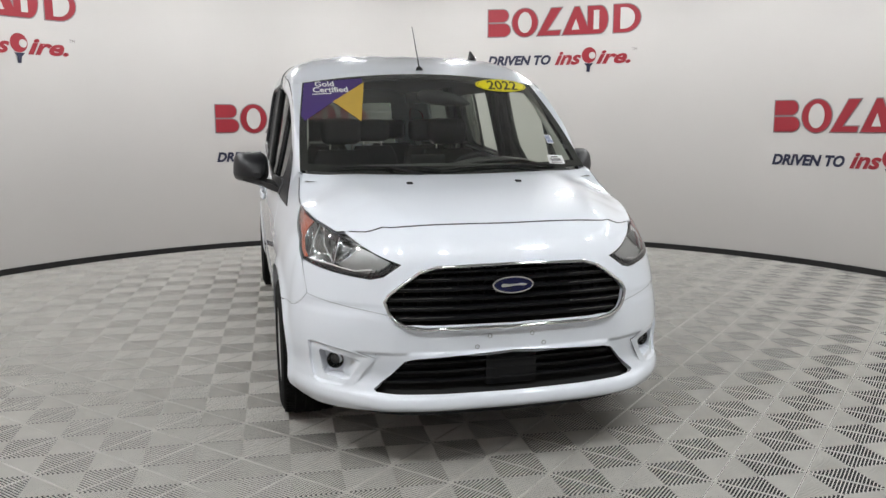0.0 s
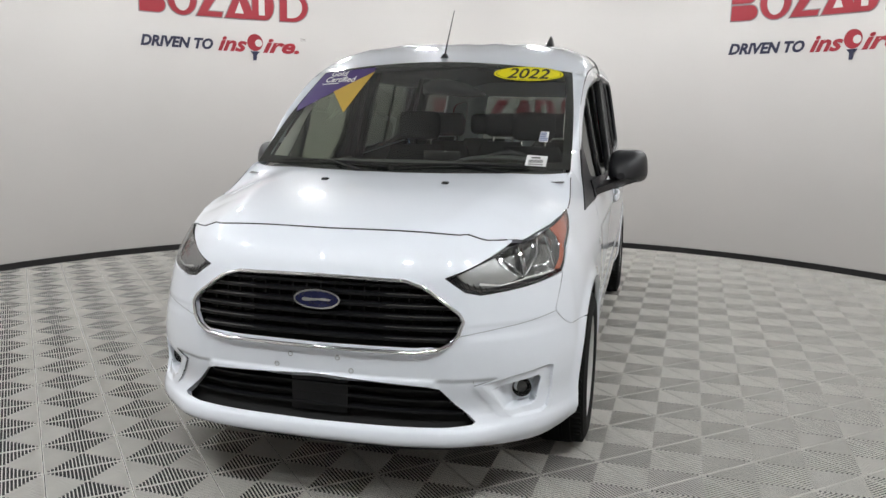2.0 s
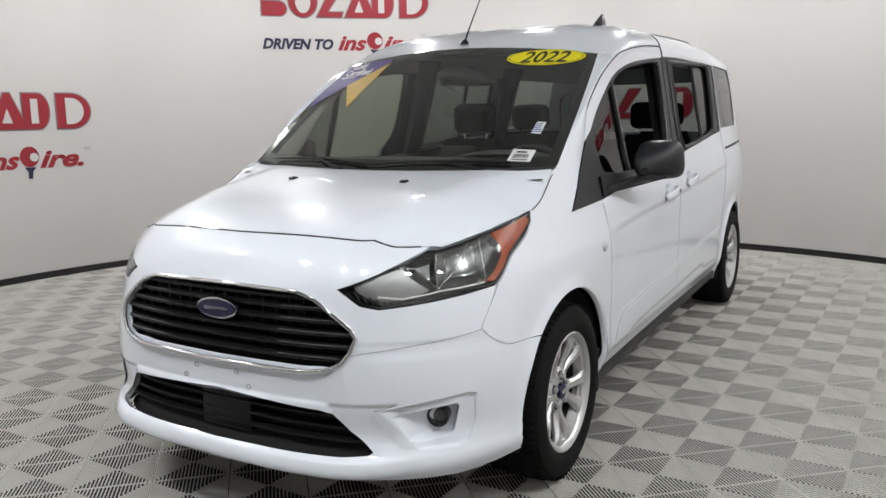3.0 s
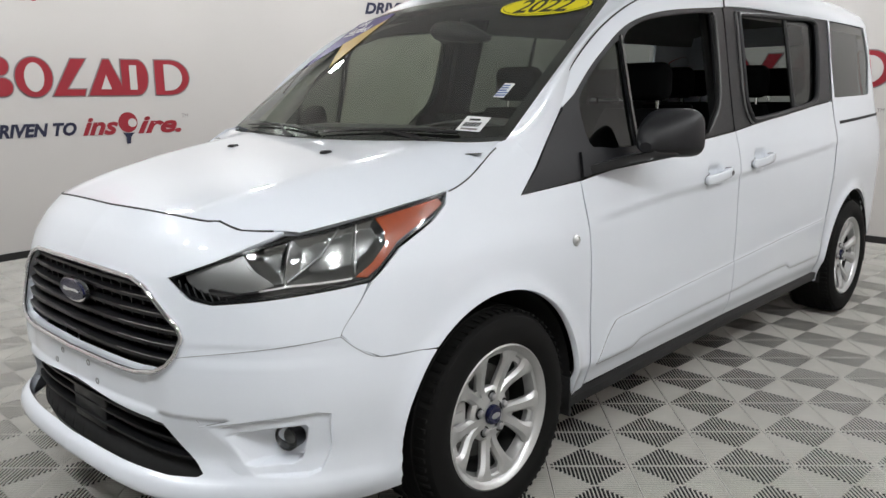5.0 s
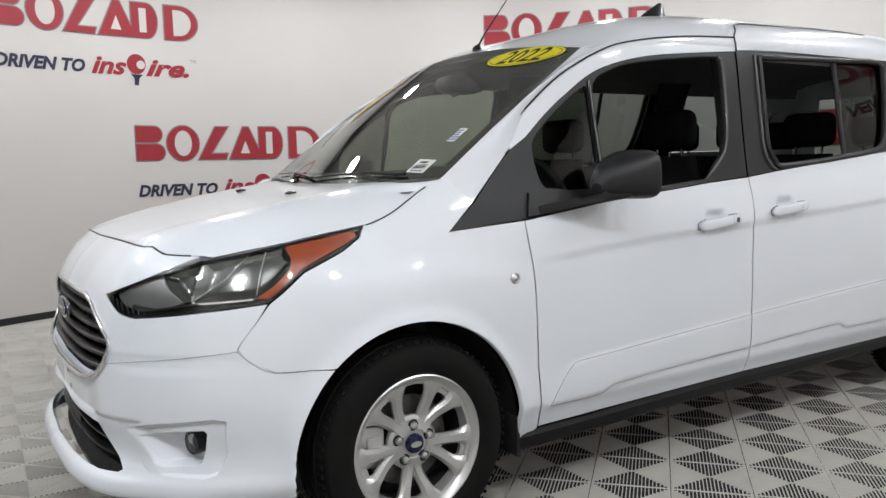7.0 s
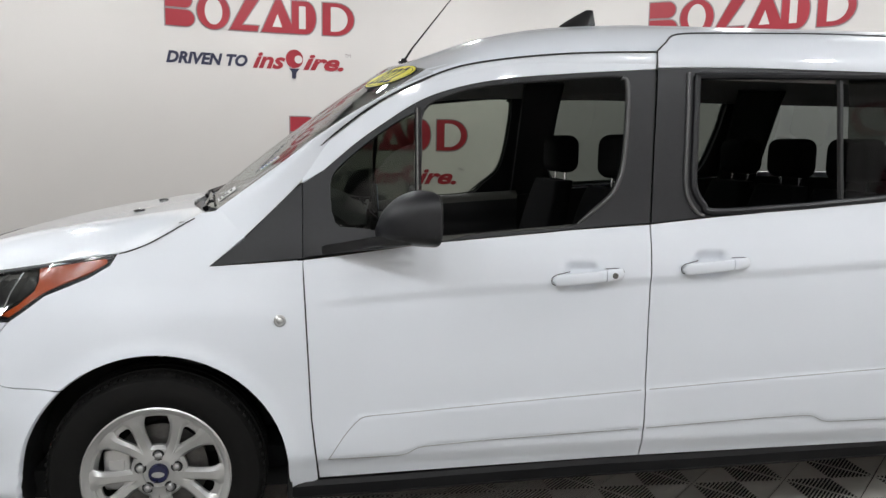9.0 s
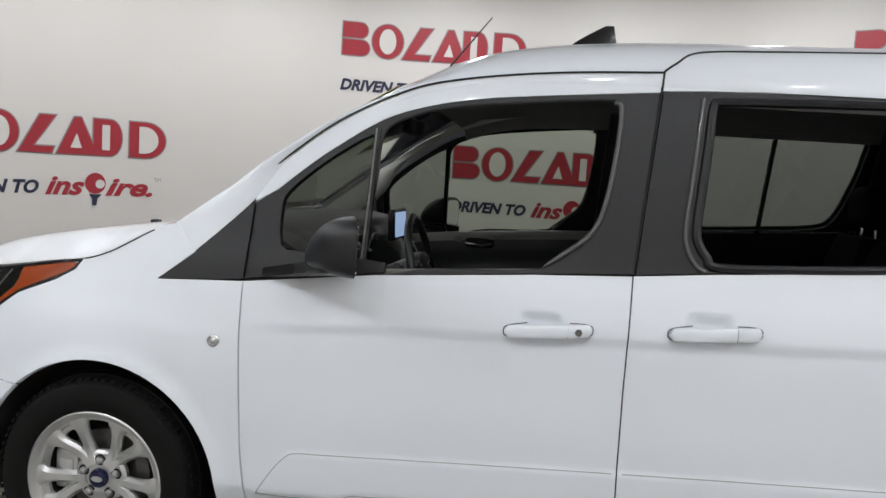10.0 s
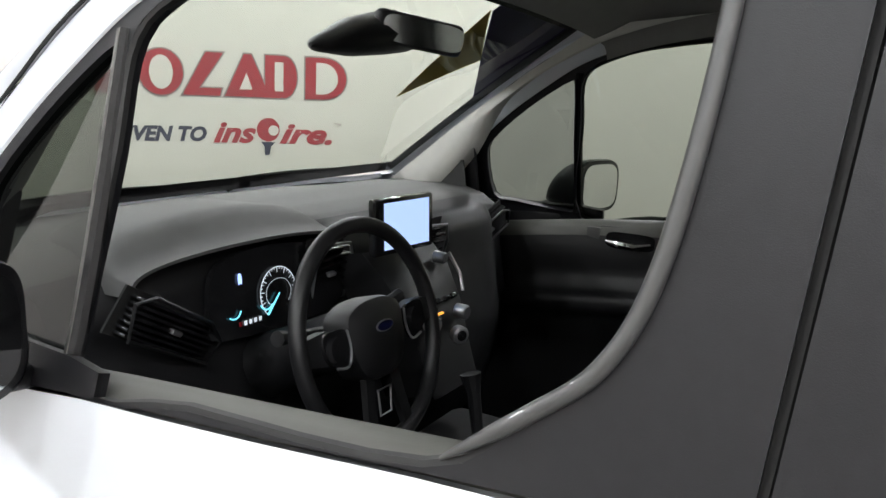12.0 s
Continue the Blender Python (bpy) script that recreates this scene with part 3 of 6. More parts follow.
for k in range(-9, 10):
    x = .052 * k
    inside = [z for z in [.585 + .005 * j for j in range(46)] if across(z, grille_half) > abs(x) + .012]
    if len(inside) > 6:
        y = nose(nose_u(abs(x), .69), .69)[1]
        bm = bmesh.new()
        box(bm, (x - .003, y + .038, inside[0]), (x + .003, y + .056, inside[-1]), 0.001)
        part("grille_vane", bm, GRILLE_BLACK, BUMPER)
bm = bmesh.new()
box(bm, (-.105, -.826, .325), (.105, -.80, .462), .006)
part("radar_cover", bm, GRILLE_BLACK, BUMPER, "smooth black sensor cover")
# oval badge with a plain script bar
bm = bmesh.new()
slab(bm, round_loop(0, 0, .084, .034, 36), .012, lambda a, b, d: (a, -.840 - d, .725 + b))
BADGE = part("badge", bm, CHROME, BUMPER, "chrome-edged oval badge", 30)
bm = bmesh.new()
slab(bm, round_loop(0, 0, .077, .028, 36), .006, lambda a, b, d: (a, -.8445 - d, .725 + b))
part("badge_face", bm, BADGE_BLUE, BADGE, "dark blue oval face", 30)
bm = bmesh.new()
slab(bm, curve([(-.05, -.004), (-.044, .006), (-.01, .004), (.03, .006), (.052, .003), (.046, -.003), (.01, -.002), (-.03, -.006)], 3, True), .002, lambda a, b, d: (a, -.8465 - d, .725 + b))
part("badge_script", bm, CHROME, BADGE, "plain silver script bar", 30)
# black air dam under the lip, added also to deepen the shade beneath
def dam(s, t):
    u = -5.4 + 10.8 * s
    x, y = nose(u, .25)
    return (x * .955, y + .055 + .02 * t, .258 - .050 * t * (1 - .35 * abs(2 * s - 1) ** 3))


sheet("air_dam", dam, 48, 3, GRILLE_BLACK, BUMPER, "black plastic air dam", .006)
# plate screw marks
for x, z in ((-.147, .489), (-.096, .529), (.077, .53), (.126, .488)):
    bm = bmesh.new()
    y = bumper_at(nose_u(x, z), z)[1]
    tube(bm, [(x + .008 * math.cos(a), y - .001, z + .008 * math.sin(a)) for a in [k * math.pi / 6 for k in range(12)]], .0013, 5, True)
    part("screw_mark", bm, LINE_GREY, BUMPER, "small round plate screw hole")
# fog lamp pockets: a shallow C-shaped ledge round a wedge that deepens towards the wheel
def pocket(u, z):
    x, y = nose(u, z)
    q = abs(x)
    open_side = ramp(.0, .055, q - (.556 + (.451 - z) * .75))
    d = .013 * ramp(-.003, .004, inside_by(fog_outer, q, z, 1.0)) * open_side
    d += .048 * ramp(.585 + (.43 - z) * .5, .664, q) * ramp(-.003, .006, inside_by(fog_inner, q, z, 1.0))
    return (x - math.copysign(d * .35, u), y + d, z)


for s in (-1, 1):
    panel("fog_pocket", [[(s * u, z) for u, z in fog_loop]], pocket, WHITE, BUMPER, "white fog lamp pocket", 0.02, 0.003, 0, (.69 * s, 30, .40))
# fog lamps
for s in (-1, 1):
    bm = bmesh.new()
    x, y, z = pocket(s * nose_u(.694, .410), .410)
    m = pose(x, y - .022, z, 0, 0, -90 + s * 16)
    lathe(bm, [(-.035, .034), (.003, .034), (.005, .032), (.001, .030), (-.012, .021), (-.017, .0005)], m, 28)
    fog = part("fog_lamp", bm, GLOSS_BLACK, BUMPER, "round dark fog lamp")
    bm = bmesh.new()
    lathe(bm, [(-.011, .020), (-.006, .012), (-.003, .0005)], m, 20)
    part("bulb_cover", bm, LAMP_DARK, fog, "grey bulb cover")
    bm = bmesh.new()
    lathe(bm, [(.002, .032), (.005, .020), (.006, .0005)], m, 24)
    part("lens", bm, LENS, fog)

# bonnet
bonnet_mid = spline([(-.73, .94), (-.712, .948), (-.5, 1.005), (-.3, 1.045), (-.13, 1.073), (.05, 1.100), (.2, 1.12)])


bonnet_edge = spline([(-.75, .845), (-.70, .86), (-.655, .877), (-.6, .893), (-.551, .905), (-.45, .928), (-.33, .949), (-.2, .972), (-.10, .988), (-.03, 1.012), (.04, 1.05), (.10, 1.085), (.15, 1.108)])
edge_x = spline([(y, body_x(y, bonnet_edge(y))) for y in [-.75 + .05 * k for k in range(19)]])


lip_rows = []
for k in range(14):
    q = .05 * k if k < 13 else .70
    q = min(q, .622)
    if not lip_rows or q > lip_rows[-1][0]:
        z = bonnet_mid(cut_y(q)) - (bonnet_mid(cut_y(q)) - bonnet_edge(cut_y(q))) * ramp(.60, 1.04, q / edge_x(cut_y(q))) ** 1.3
        lip_rows.append((q, on_nose(q, cut_y(q)) - z))
lip_rows.append((.68, 0.0)), lip_rows.append((.9, 0.0))
lip_fix = spline(lip_rows)


def bonnet_at(x, y):
    r = abs(x) / edge_x(y)
    z = bonnet_mid(y) - (bonnet_mid(y) - bonnet_edge(y)) * ramp(.60, 1.04, r) ** 1.3
    return (x, y, z + lip_fix(abs(x)) * math.exp(-abs(y - cut_y(abs(x))) / .05))


bon = [(x, cut_y(x) + .0025) for x in (0, .12, .25, .33, .40, .452, .475, .53, .58, .622)]
bon += [(edge_x(y) - .003, y) for y in (-.53, -.45, -.33, -.2, -.10, -.03, .04, .10)] + [(.722, .155)]
base = [(.6, .118), (.4, .072), (.2, .045), (0, .036)]
half = bon + base
panel("bonnet", [half[:-1] + [(-x, y) for x, y in half[::-1]][:-1]], bonnet_at, WHITE, VAN, "glossy white bonnet", 0.03, 0.025, 0.015, (0, -.2, 0))
for s in (-1, 1):
    bm = bmesh.new()
    box(bm, (s * .262 - .014, -.150, 1.062), (s * .262 + .014, -.118, 1.080), .006)
    box(bm, (s * .262 - .006, -.156, 1.070), (s * .262 + .006, -.140, 1.077), .002)
    part("washer_nozzle", bm, GLOSS_BLACK, VAN, "small black washer nozzle")

# windscreen and its edges


def screen_at(x, t, off=0.0):
    """x across, t from the foot (0) to the top (1)."""
    q, r = (x / .73) ** 2, (x / .66) ** 2
    b = Vector((x, .075 + .108 * q, 1.10 + .023 * q))
    c = Vector((x, .76 + .071 * r, 1.618 - .050 * r))
    p = b + (c - b) * t
    bulge = .014 * math.sin(math.pi * t) - off
    return (p.x, p.y - bulge * .6, p.z + bulge * .8)


def screen_half(t):
    return .735 - .073 * t + .010 * math.sin(math.pi * t)


def screen_from(off):
    return lambda s, t: screen_at((2 * s - 1) * screen_half(t), t, off)


SCREEN = new("windscreen")
SCREEN.parent = VAN
sheet("windscreen_glass", screen_from(0), 32, 16, WINDSCREEN, SCREEN, "clear laminated glass")

def frit(s0, s1, t0, t1, n=24):
    return lambda s, t: screen_at((2 * (s0 + (s1 - s0) * s) - 1) * screen_half(t0 + (t1 - t0) * t), t0 + (t1 - t0) * t, .002)


for s0, s1, t0, t1 in ((0, 1, 0, .07), (0, 1, .945, 1), (0, .028, .07, .945), (.972, 1, .07, .945)):
    sheet("black_edge", frit(s0, s1, t0, t1), 30 if s1 - s0 > .5 else 2, 2 if s1 - s0 > .5 else 16, GLOSS_BLACK, SCREEN, "black ceramic edge band")
sheet("cowl", lambda s, t: ((2 * s - 1) * .73, -.0 + .13 * t + .085 * abs(2 * s - 1) ** 2.2 * (1 - .2 * t), 1.084 - .016 * abs(2 * s - 1) ** 2 + .010 * t), 30, 3, BLACK_TRIM, VAN, "black plastic cowl")
for x0, x1 in ((.56, -.04), (-.06, -.60)):
    bm = bmesh.new()
    pts = [screen_at(x0 + (x1 - x0) * k / 10, .02 + .025 * math.sin(math.pi * k / 10), -.010) for k in range(11)]
    tube(bm, pts, [.006 - .0003 * k for k in range(11)], 6)
    tube(bm, [(x0 - .1, screen_at(x0, 0)[1] - .025, 1.098), (x0 - .15, screen_at(x0, 0)[1] - .02, 1.112), pts[5]], [.011, .009, .005], 6)
    part("wiper", bm, GLOSS_BLACK, VAN, "black wiper blade and arm")

# roof
roof_mid = spline([(.70, 1.605), (.80, 1.632), (1.0, 1.692), (1.18, 1.735), (1.36, 1.760), (1.6, 1.776), (2.0, 1.784), (2.6, 1.793), (3.3, 1.785), (3.7, 1.755), (3.93, 1.69)])
roof_foot = spline([(.70, 1.45), (.83, 1.515), (1.0, 1.565), (1.2, 1.592), (1.6, 1.60), (3.93, 1.60)])


def roof_at(s, t):
    """s from the front to the back, t from side to side."""
    w = 2 * t - 1
    a = w * math.pi / 2
    k = math.copysign(abs(math.sin(a)) ** .62, a)
    e = side_x(.85, 1.53)
    x0 = e * k
    y0, z0 = .762 + .071 * (x0 / .66) ** 2, 1.616 - .050 * (x0 / .66) ** 2
    y = y0 + (3.93 - y0) * (s if s > .3 else s * (.4 + 2 * s))
    foot = roof_foot(y)
    e = side_x(y, foot)
    x = e * k
    z = foot + (roof_mid(y) - foot) * max(0, 1 - (abs(x) / e) ** 4) ** .5
    b = ramp(0, .26, y - y0)
    z = z * b + min(z, z0 + .33 * (y - y0)) * (1 - b)
    if abs(x) < .55 and y > .95:
        z += .0025 * ramp(1.0, 1.3, y) * math.cos(x * math.pi / .09)
    return (x, y, z)


sheet("roof", roof_at, 70, 110, WHITE, VAN, "glossy white roof with pressed ribs")
bm = bmesh.new()
tube(bm, [(0, .838, 1.640), (0, .842, 1.652), (0, .846, 1.662)], [.022, .018, .010], 10)
tube(bm, [(0, .846, 1.660), (0, .875, 1.705)], [.0045, .0042], 6)
tube(bm, [(0, .875, 1.705), (0, 1.032, 1.905)], [.0035, .002], 6)
part("antenna", bm, GLOSS_BLACK, VAN, "thin black whip aerial leaning back")
bm = bmesh.new()
rings = []
for k in range(9):
    h = k / 8
    z = 1.746 + .060 * h
    y0, y1 = 1.332 + .098 * h ** 1.15, 1.468 - .012 * h
    w = .022 * (1 - h) ** .8 + .003
    rings.append([bm.verts.new((.473 + w * math.sin(q) , (y0 + y1) / 2 - (y1 - y0) / 2 * math.cos(q), z)) for q in [2 * math.pi * j / 16 for j in range(16)]])
for A, B in zip(rings, rings[1:]):
    for j in range(16):
        bm.faces.new((A[j], A[(j + 1) % 16], B[(j + 1) % 16], B[j]))
bm.faces.new(rings[-1])
part("fin_antenna", bm, GLOSS_BLACK, VAN, "black shark-fin aerial")


def pillar_line(sgn):
    """The windscreen side edge and the line over the door."""
    outer = curve([(.258, 1.037), (.345, 1.12), (.437, 1.215), (.52, 1.338 - .004), (.60, 1.402), (.682, 1.459), (.78, 1.512), (.873, 1.552), (1.0, 1.586), (1.10, 1.604)], 4)
    n = len(outer) - 1

    def edge(s):
        y, z = outer[min(n, int(round(s * n)))]
        return (sgn * body_x(y, z), y, z)

    def inner(s):
        t = -.02 + s * 1.02
        return screen_at(sgn * (screen_half(min(1, max(0, t))) - .001), t)
    return inner, edge, n


for s in (-1, 1):
    inner, edge, n = pillar_line(s)

    def pillar(a, b):
        p, q = Vector(inner(a)), Vector(edge(a))
        r = p.lerp(q, b)
        return tuple(r + Vector((s * .018, -.010, .012)) * math.sin(math.pi * b) * (1 - .3 * a) * ramp(-.05, .35, a))
    sheet("windscreen_pillar", pillar, n, 8, WHITE, VAN, "white windscreen pillar")

# sides
for s in (1, -1):
    at, thin = side(s), side(s, -.005)
    wing = [(-.108, .990), (-.04, 1.012), (.03, 1.045), (.09, 1.085), (.13, 1.108), (.19, 1.118), (.262, 1.040), (.158, .953), (.435, .972)]
    wing += [(.4352, .922), (.4442, .753), (.4572, .484), (.4792, .272), (.40, .235)]
    wing += arc(0, .31, .392, -8, 132, 26)[1:]
    wing += [(-.298, .602), (-.423, .606), (-.4765, .6335), (-.5095, .673), (-.4185, .788), (-.380, .815), (-.313, .866), (-.19, .917), (-.13, .953)]
    panel("front_wing", [wing], at, WHITE, VAN, "glossy white front wing", 0.02, 0.02, 0.02)
    door = new("front_door")
    door.parent = VAN
    panel("door_skin", [door_front + door_rear[:-1] + [(1.542, 1.081)] + belt[::-1][1:-1]], at, WHITE, door, "white door skin", 0.018, 0.011, 0.02)
    upper_band = [(.437, 1.205)] + door_top + [(1.583, 1.586)] + frame_in[::-1]
    panel("window_arch", [upper_band], at, WHITE, door, "white upper door frame", 0.03, 0.03, 0.02)
    trim = [(.437, .978)] + [(y, z + .003) for y, z in belt[1:]] + [(1.581, 1.583)] + frame_in[::-1][1:] + [(.437, 1.20)]
    panel("window_surround", [trim, main_hole, quarter_hole], thin, BLACK_TRIM, door, "matt black window surround", 0.04, 0.04, 0.022)
    sail = [(.160, .955), (.435, .979), (.435, 1.20), (.40, 1.172), (.262, 1.035)]
    panel("sail_trim", [sail], side(s, .004), BLACK_TRIM, VAN, "black triangular corner trim", 0.04, 0.04, 0.02)
    slider = new("sliding_door")
    slider.parent = VAN
    low = [(1.5528, .298), (1.5468, .538), (1.5438, .767), (1.5458, 1.082), (1.756, 1.103), (2.349, 1.155), (2.762, 1.184)] + slide_rear[::-1][1:]
    panel("door_skin", [low[::-1]], at, WHITE, slider, "white sliding door skin", 0.02, 0.011, 0.02)
    high = [(1.589, 1.590), (1.593, 1.640), (1.62, 1.655), (1.655, 1.665), (2.84, 1.668), (2.842, 1.628), (2.30, 1.612), (1.70, 1.596)]
    panel("window_arch", [high], at, WHITE, slider, "white upper door frame", 0.04, 0.03, 0.02)
    trim = [(1.552, 1.086), (1.756, 1.107), (2.349, 1.159), (2.770, 1.188), (2.845, 1.624), (2.30, 1.608), (1.70, 1.592), (1.593, 1.586)]
    panel("window_surround", [trim, slide_hole], thin, BLACK_TRIM, slider, "matt black window surround", 0.05, 0.05, 0.035)
    tail = [(2.775, 1.187), (2.755, 1.0), (2.70, .75), (2.64, .50), (2.628, .30), (2.68, .24)] + arc(3.084, .31, .392, 190, 0, 30)
    tail += [(3.52, .25), (3.80, .26), (3.92, .30), (3.935, .60), (3.935, 1.0), (3.93, 1.4), (3.92, 1.60), (3.6, 1.668), (2.852, 1.668), (2.855, 1.622)]
    panel("rear_wing", [tail, rear_hole], at, WHITE, VAN, "glossy white rear wing", 0.04, 0.035, 0.02)
    panel("rear_side_glass", [rear_hole], side(s, -.006, True), PRIVACY, VAN, "dark tinted rear side glass", 0.08, 0.08, 0)
    rear_pane = [p for p in slide_hole if p[0] >= 2.25]
    if s > 0:  # this side's front pane is slid open behind the rear one
        panel("sliding_glass", [rear_pane], side(s, -.016, True), SLIDE_GLASS, slider, "tinted rear pane", 0.08, 0.08, 0)
    else:
        panel("sliding_glass", [slide_hole], side(s, -.016, True), SLIDE_GLASS, slider, "tinted door glass", 0.08, 0.08, 0)
    panel("quarter_glass", [quarter_hole], side(s, -.014, True), QUARTER_GLASS, door, "small fixed corner glass", 0.08, 0.08, 0)
    if s < 0:
        panel("door_glass", [main_hole], side(s, -.02, True), SIDE_GLASS, door, "raised door glass", 0.08, 0.08, 0)
    bm = bmesh.new()
    tube(bm, [side(s, -.012, True)(2.262 - .02 * (1 - k / 6), 1.13 + .46 * k / 6) for k in range(7)], .011, 6)
    part("glass_divider", bm, SEAL, slider)
    bm = bmesh.new()
    tube(bm, [side(s, -.004, True)(y, z) for y, z in slide_hole], .013, 8, True)
    part("glass_rubber", bm, BLACK_TRIM, slider, "black rubber round the glass")
    bm = bmesh.new()
    tube(bm, [side(s, -.008, True)(.791 + .004 * k / 8, 1.045 + .395 * k / 8) for k in range(9)], .0105, 8)
    part("glass_divider", bm, GLOSS_BLACK, door, "black upright between the panes")
    # metal strip standing in for the highlight on the gloss black upright
    bm = bmesh.new()
    tube(bm, [side(s, .0005, True)(.788 + .004 * k / 8, 1.045 + .395 * k / 8) for k in range(9)], .0040, 6)
    part("divider_glint", bm, STEEL, door, "metal strip for the glint on the upright")
    # dark sheets added behind the gaps in place of the shade inside them
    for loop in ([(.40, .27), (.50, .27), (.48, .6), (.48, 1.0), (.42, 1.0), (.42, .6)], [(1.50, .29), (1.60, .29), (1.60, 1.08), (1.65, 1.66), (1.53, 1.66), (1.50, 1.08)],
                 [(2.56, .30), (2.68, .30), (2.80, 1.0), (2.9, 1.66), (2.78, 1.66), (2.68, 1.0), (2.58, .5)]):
        panel("gap_backing", [loop], side(s, -.024, True), SEAL, VAN, "", 0.1, 0.1, 0)
    # handles
    for y, z, own, lock in ((1.328, .919, door, True), (1.765, .950, slider, False)):
        def grip(q0, q1, name, parent, label):
            bm = bmesh.new()
            rings = []
            n = 16
            for k in range(n + 1):
                q = q0 + (q1 - q0) * k / n
                yy = y + q * .118
                zz = z + q * .0105
                end = min(1, (1 - abs(q)) / .16)
                h = .0172 * (1 - (1 - end) ** 2.4) ** .5 + .0015
                lift = .006 + .017 * (1 - abs(q) ** 2.5)
                x = body_x(yy, zz)
                rings.append([bm.verts.new((s * (x + lift + .008 * math.copysign(abs(math.cos(a)) ** .6, math.cos(a))), yy, zz + h * math.copysign(abs(math.sin(a)) ** .75, math.sin(a)))) for a in [2 * math.pi * j / 16 for j in range(16)]])
            for A, B in zip(rings, rings[1:]):
                for j in range(16):
                    bm.faces.new((A[j], A[(j + 1) % 16], B[(j + 1) % 16], B[j]))
            bm.faces.new(rings[0]), bm.faces.new(rings[-1][::-1])
            return part(name, bm, WHITE, parent, label, 60)
        h = grip(-1, .445, "door_handle", own, "body-coloured pull handle")
        grip(.465, 1, "handle_end", h, "fixed white handle end")
        # dark tube in place of the shaded gap round the handle, open at the bowl
        rim = []
        for k in range(61):
            a = radians(101 + 338 * k / 60)
            q = math.copysign(abs(math.cos(a)) ** .45, math.cos(a))
            rim.append((y + q * .1205, z + q * .0105 + .0205 * math.copysign(abs(math.sin(a)) ** .6, math.sin(a))))
        bm = bmesh.new()
        tube(bm, [side(s, .0035)(a, b) for a, b in rim], .0012, 5)
        part("handle_gap", bm, SEAL, h, "thin dark line for the shaded gap")
        if lock:
            bm = bmesh.new()
            lathe(bm, [(0, .0095), (.004, .0095), (.005, .007), (.003, .0005)], pose(s * (body_x(y + .082, z) + .0225), y + .082, z + .006, 0, 0, 0 if s > 0 else 180), 16)
            part("key_lock", bm, STEEL, h, "metal key cylinder")
    # round marker on the wing
    bm = bmesh.new()
    lathe(bm, [(-.006, .018), (.004, .018), (.008, .013), (.005, .011), (.009, .006), (.010, .0005)], pose(s * (body_x(.367, .795) + .0), .367, .795, 0, 0, 0 if s > 0 else 180), 24)
    part("wing_marker", bm, ALLOY, VAN, "round grey side marker")
    # slot of the sliding door rail
    panel("door_rail", [[(2.84, 1.066), (3.885, 1.092), (3.885, 1.106), (2.84, 1.082)]], side(s, .002), MATT_BLACK, VAN, "black slot of the door rail", 0.05, 0.05, 0.003)
    # black sill
    bm = bmesh.new()
    rows = []
    for k in range(25):
        y = .40 + (2.68 - .40) * k / 24
        top = .272 + .022 * ramp(.4, 1.6, y) + .012 * ramp(1.6, 2.6, y)
        x = body_x(y, max(top, .26))
        rows.append([bm.verts.new((s * a, y, b)) for a, b in ((x - .03, top + .01), (x - .004, top - .004), (x + .004, top - .02), (x - .002, top - .055), (x - .03, top - .075), (x - .12, top - .075))])
    for A, B in zip(rows, rows[1:]):
        for j in range(5):
            bm.faces.new((A[j], A[j + 1], B[j + 1], B[j]))
    part("sill", bm, GRILLE_BLACK, VAN, "black plastic sill")
    # mud flap edge behind the front wheel and arch liners
    for w in wheel_y:
        bm = bmesh.new()
        rows = []
        for k in range(25):
            a = radians(-12 + 204 * k / 24)
            rows.append([bm.verts.new((s * x, w + r * math.cos(a), .31 + r * math.sin(a))) for x, r in ((.845 if w else .835, .388), (.78, .395), (.55, .395), (.55, .30))])
        for A, B in zip(rows, rows[1:]):
            for j in range(3):
                bm.faces.new((A[j], A[j + 1], B[j + 1], B[j]))
        part("arch_liner", bm, MATT_BLACK, VAN, "black wheel arch liner")
    bm = bmesh.new()
    box(bm, (min(s * .70, s * .835), .385, .195), (max(s * .70, s * .835), .400, .33), .004)
    part("mud_flap", bm, MATT_BLACK, VAN)

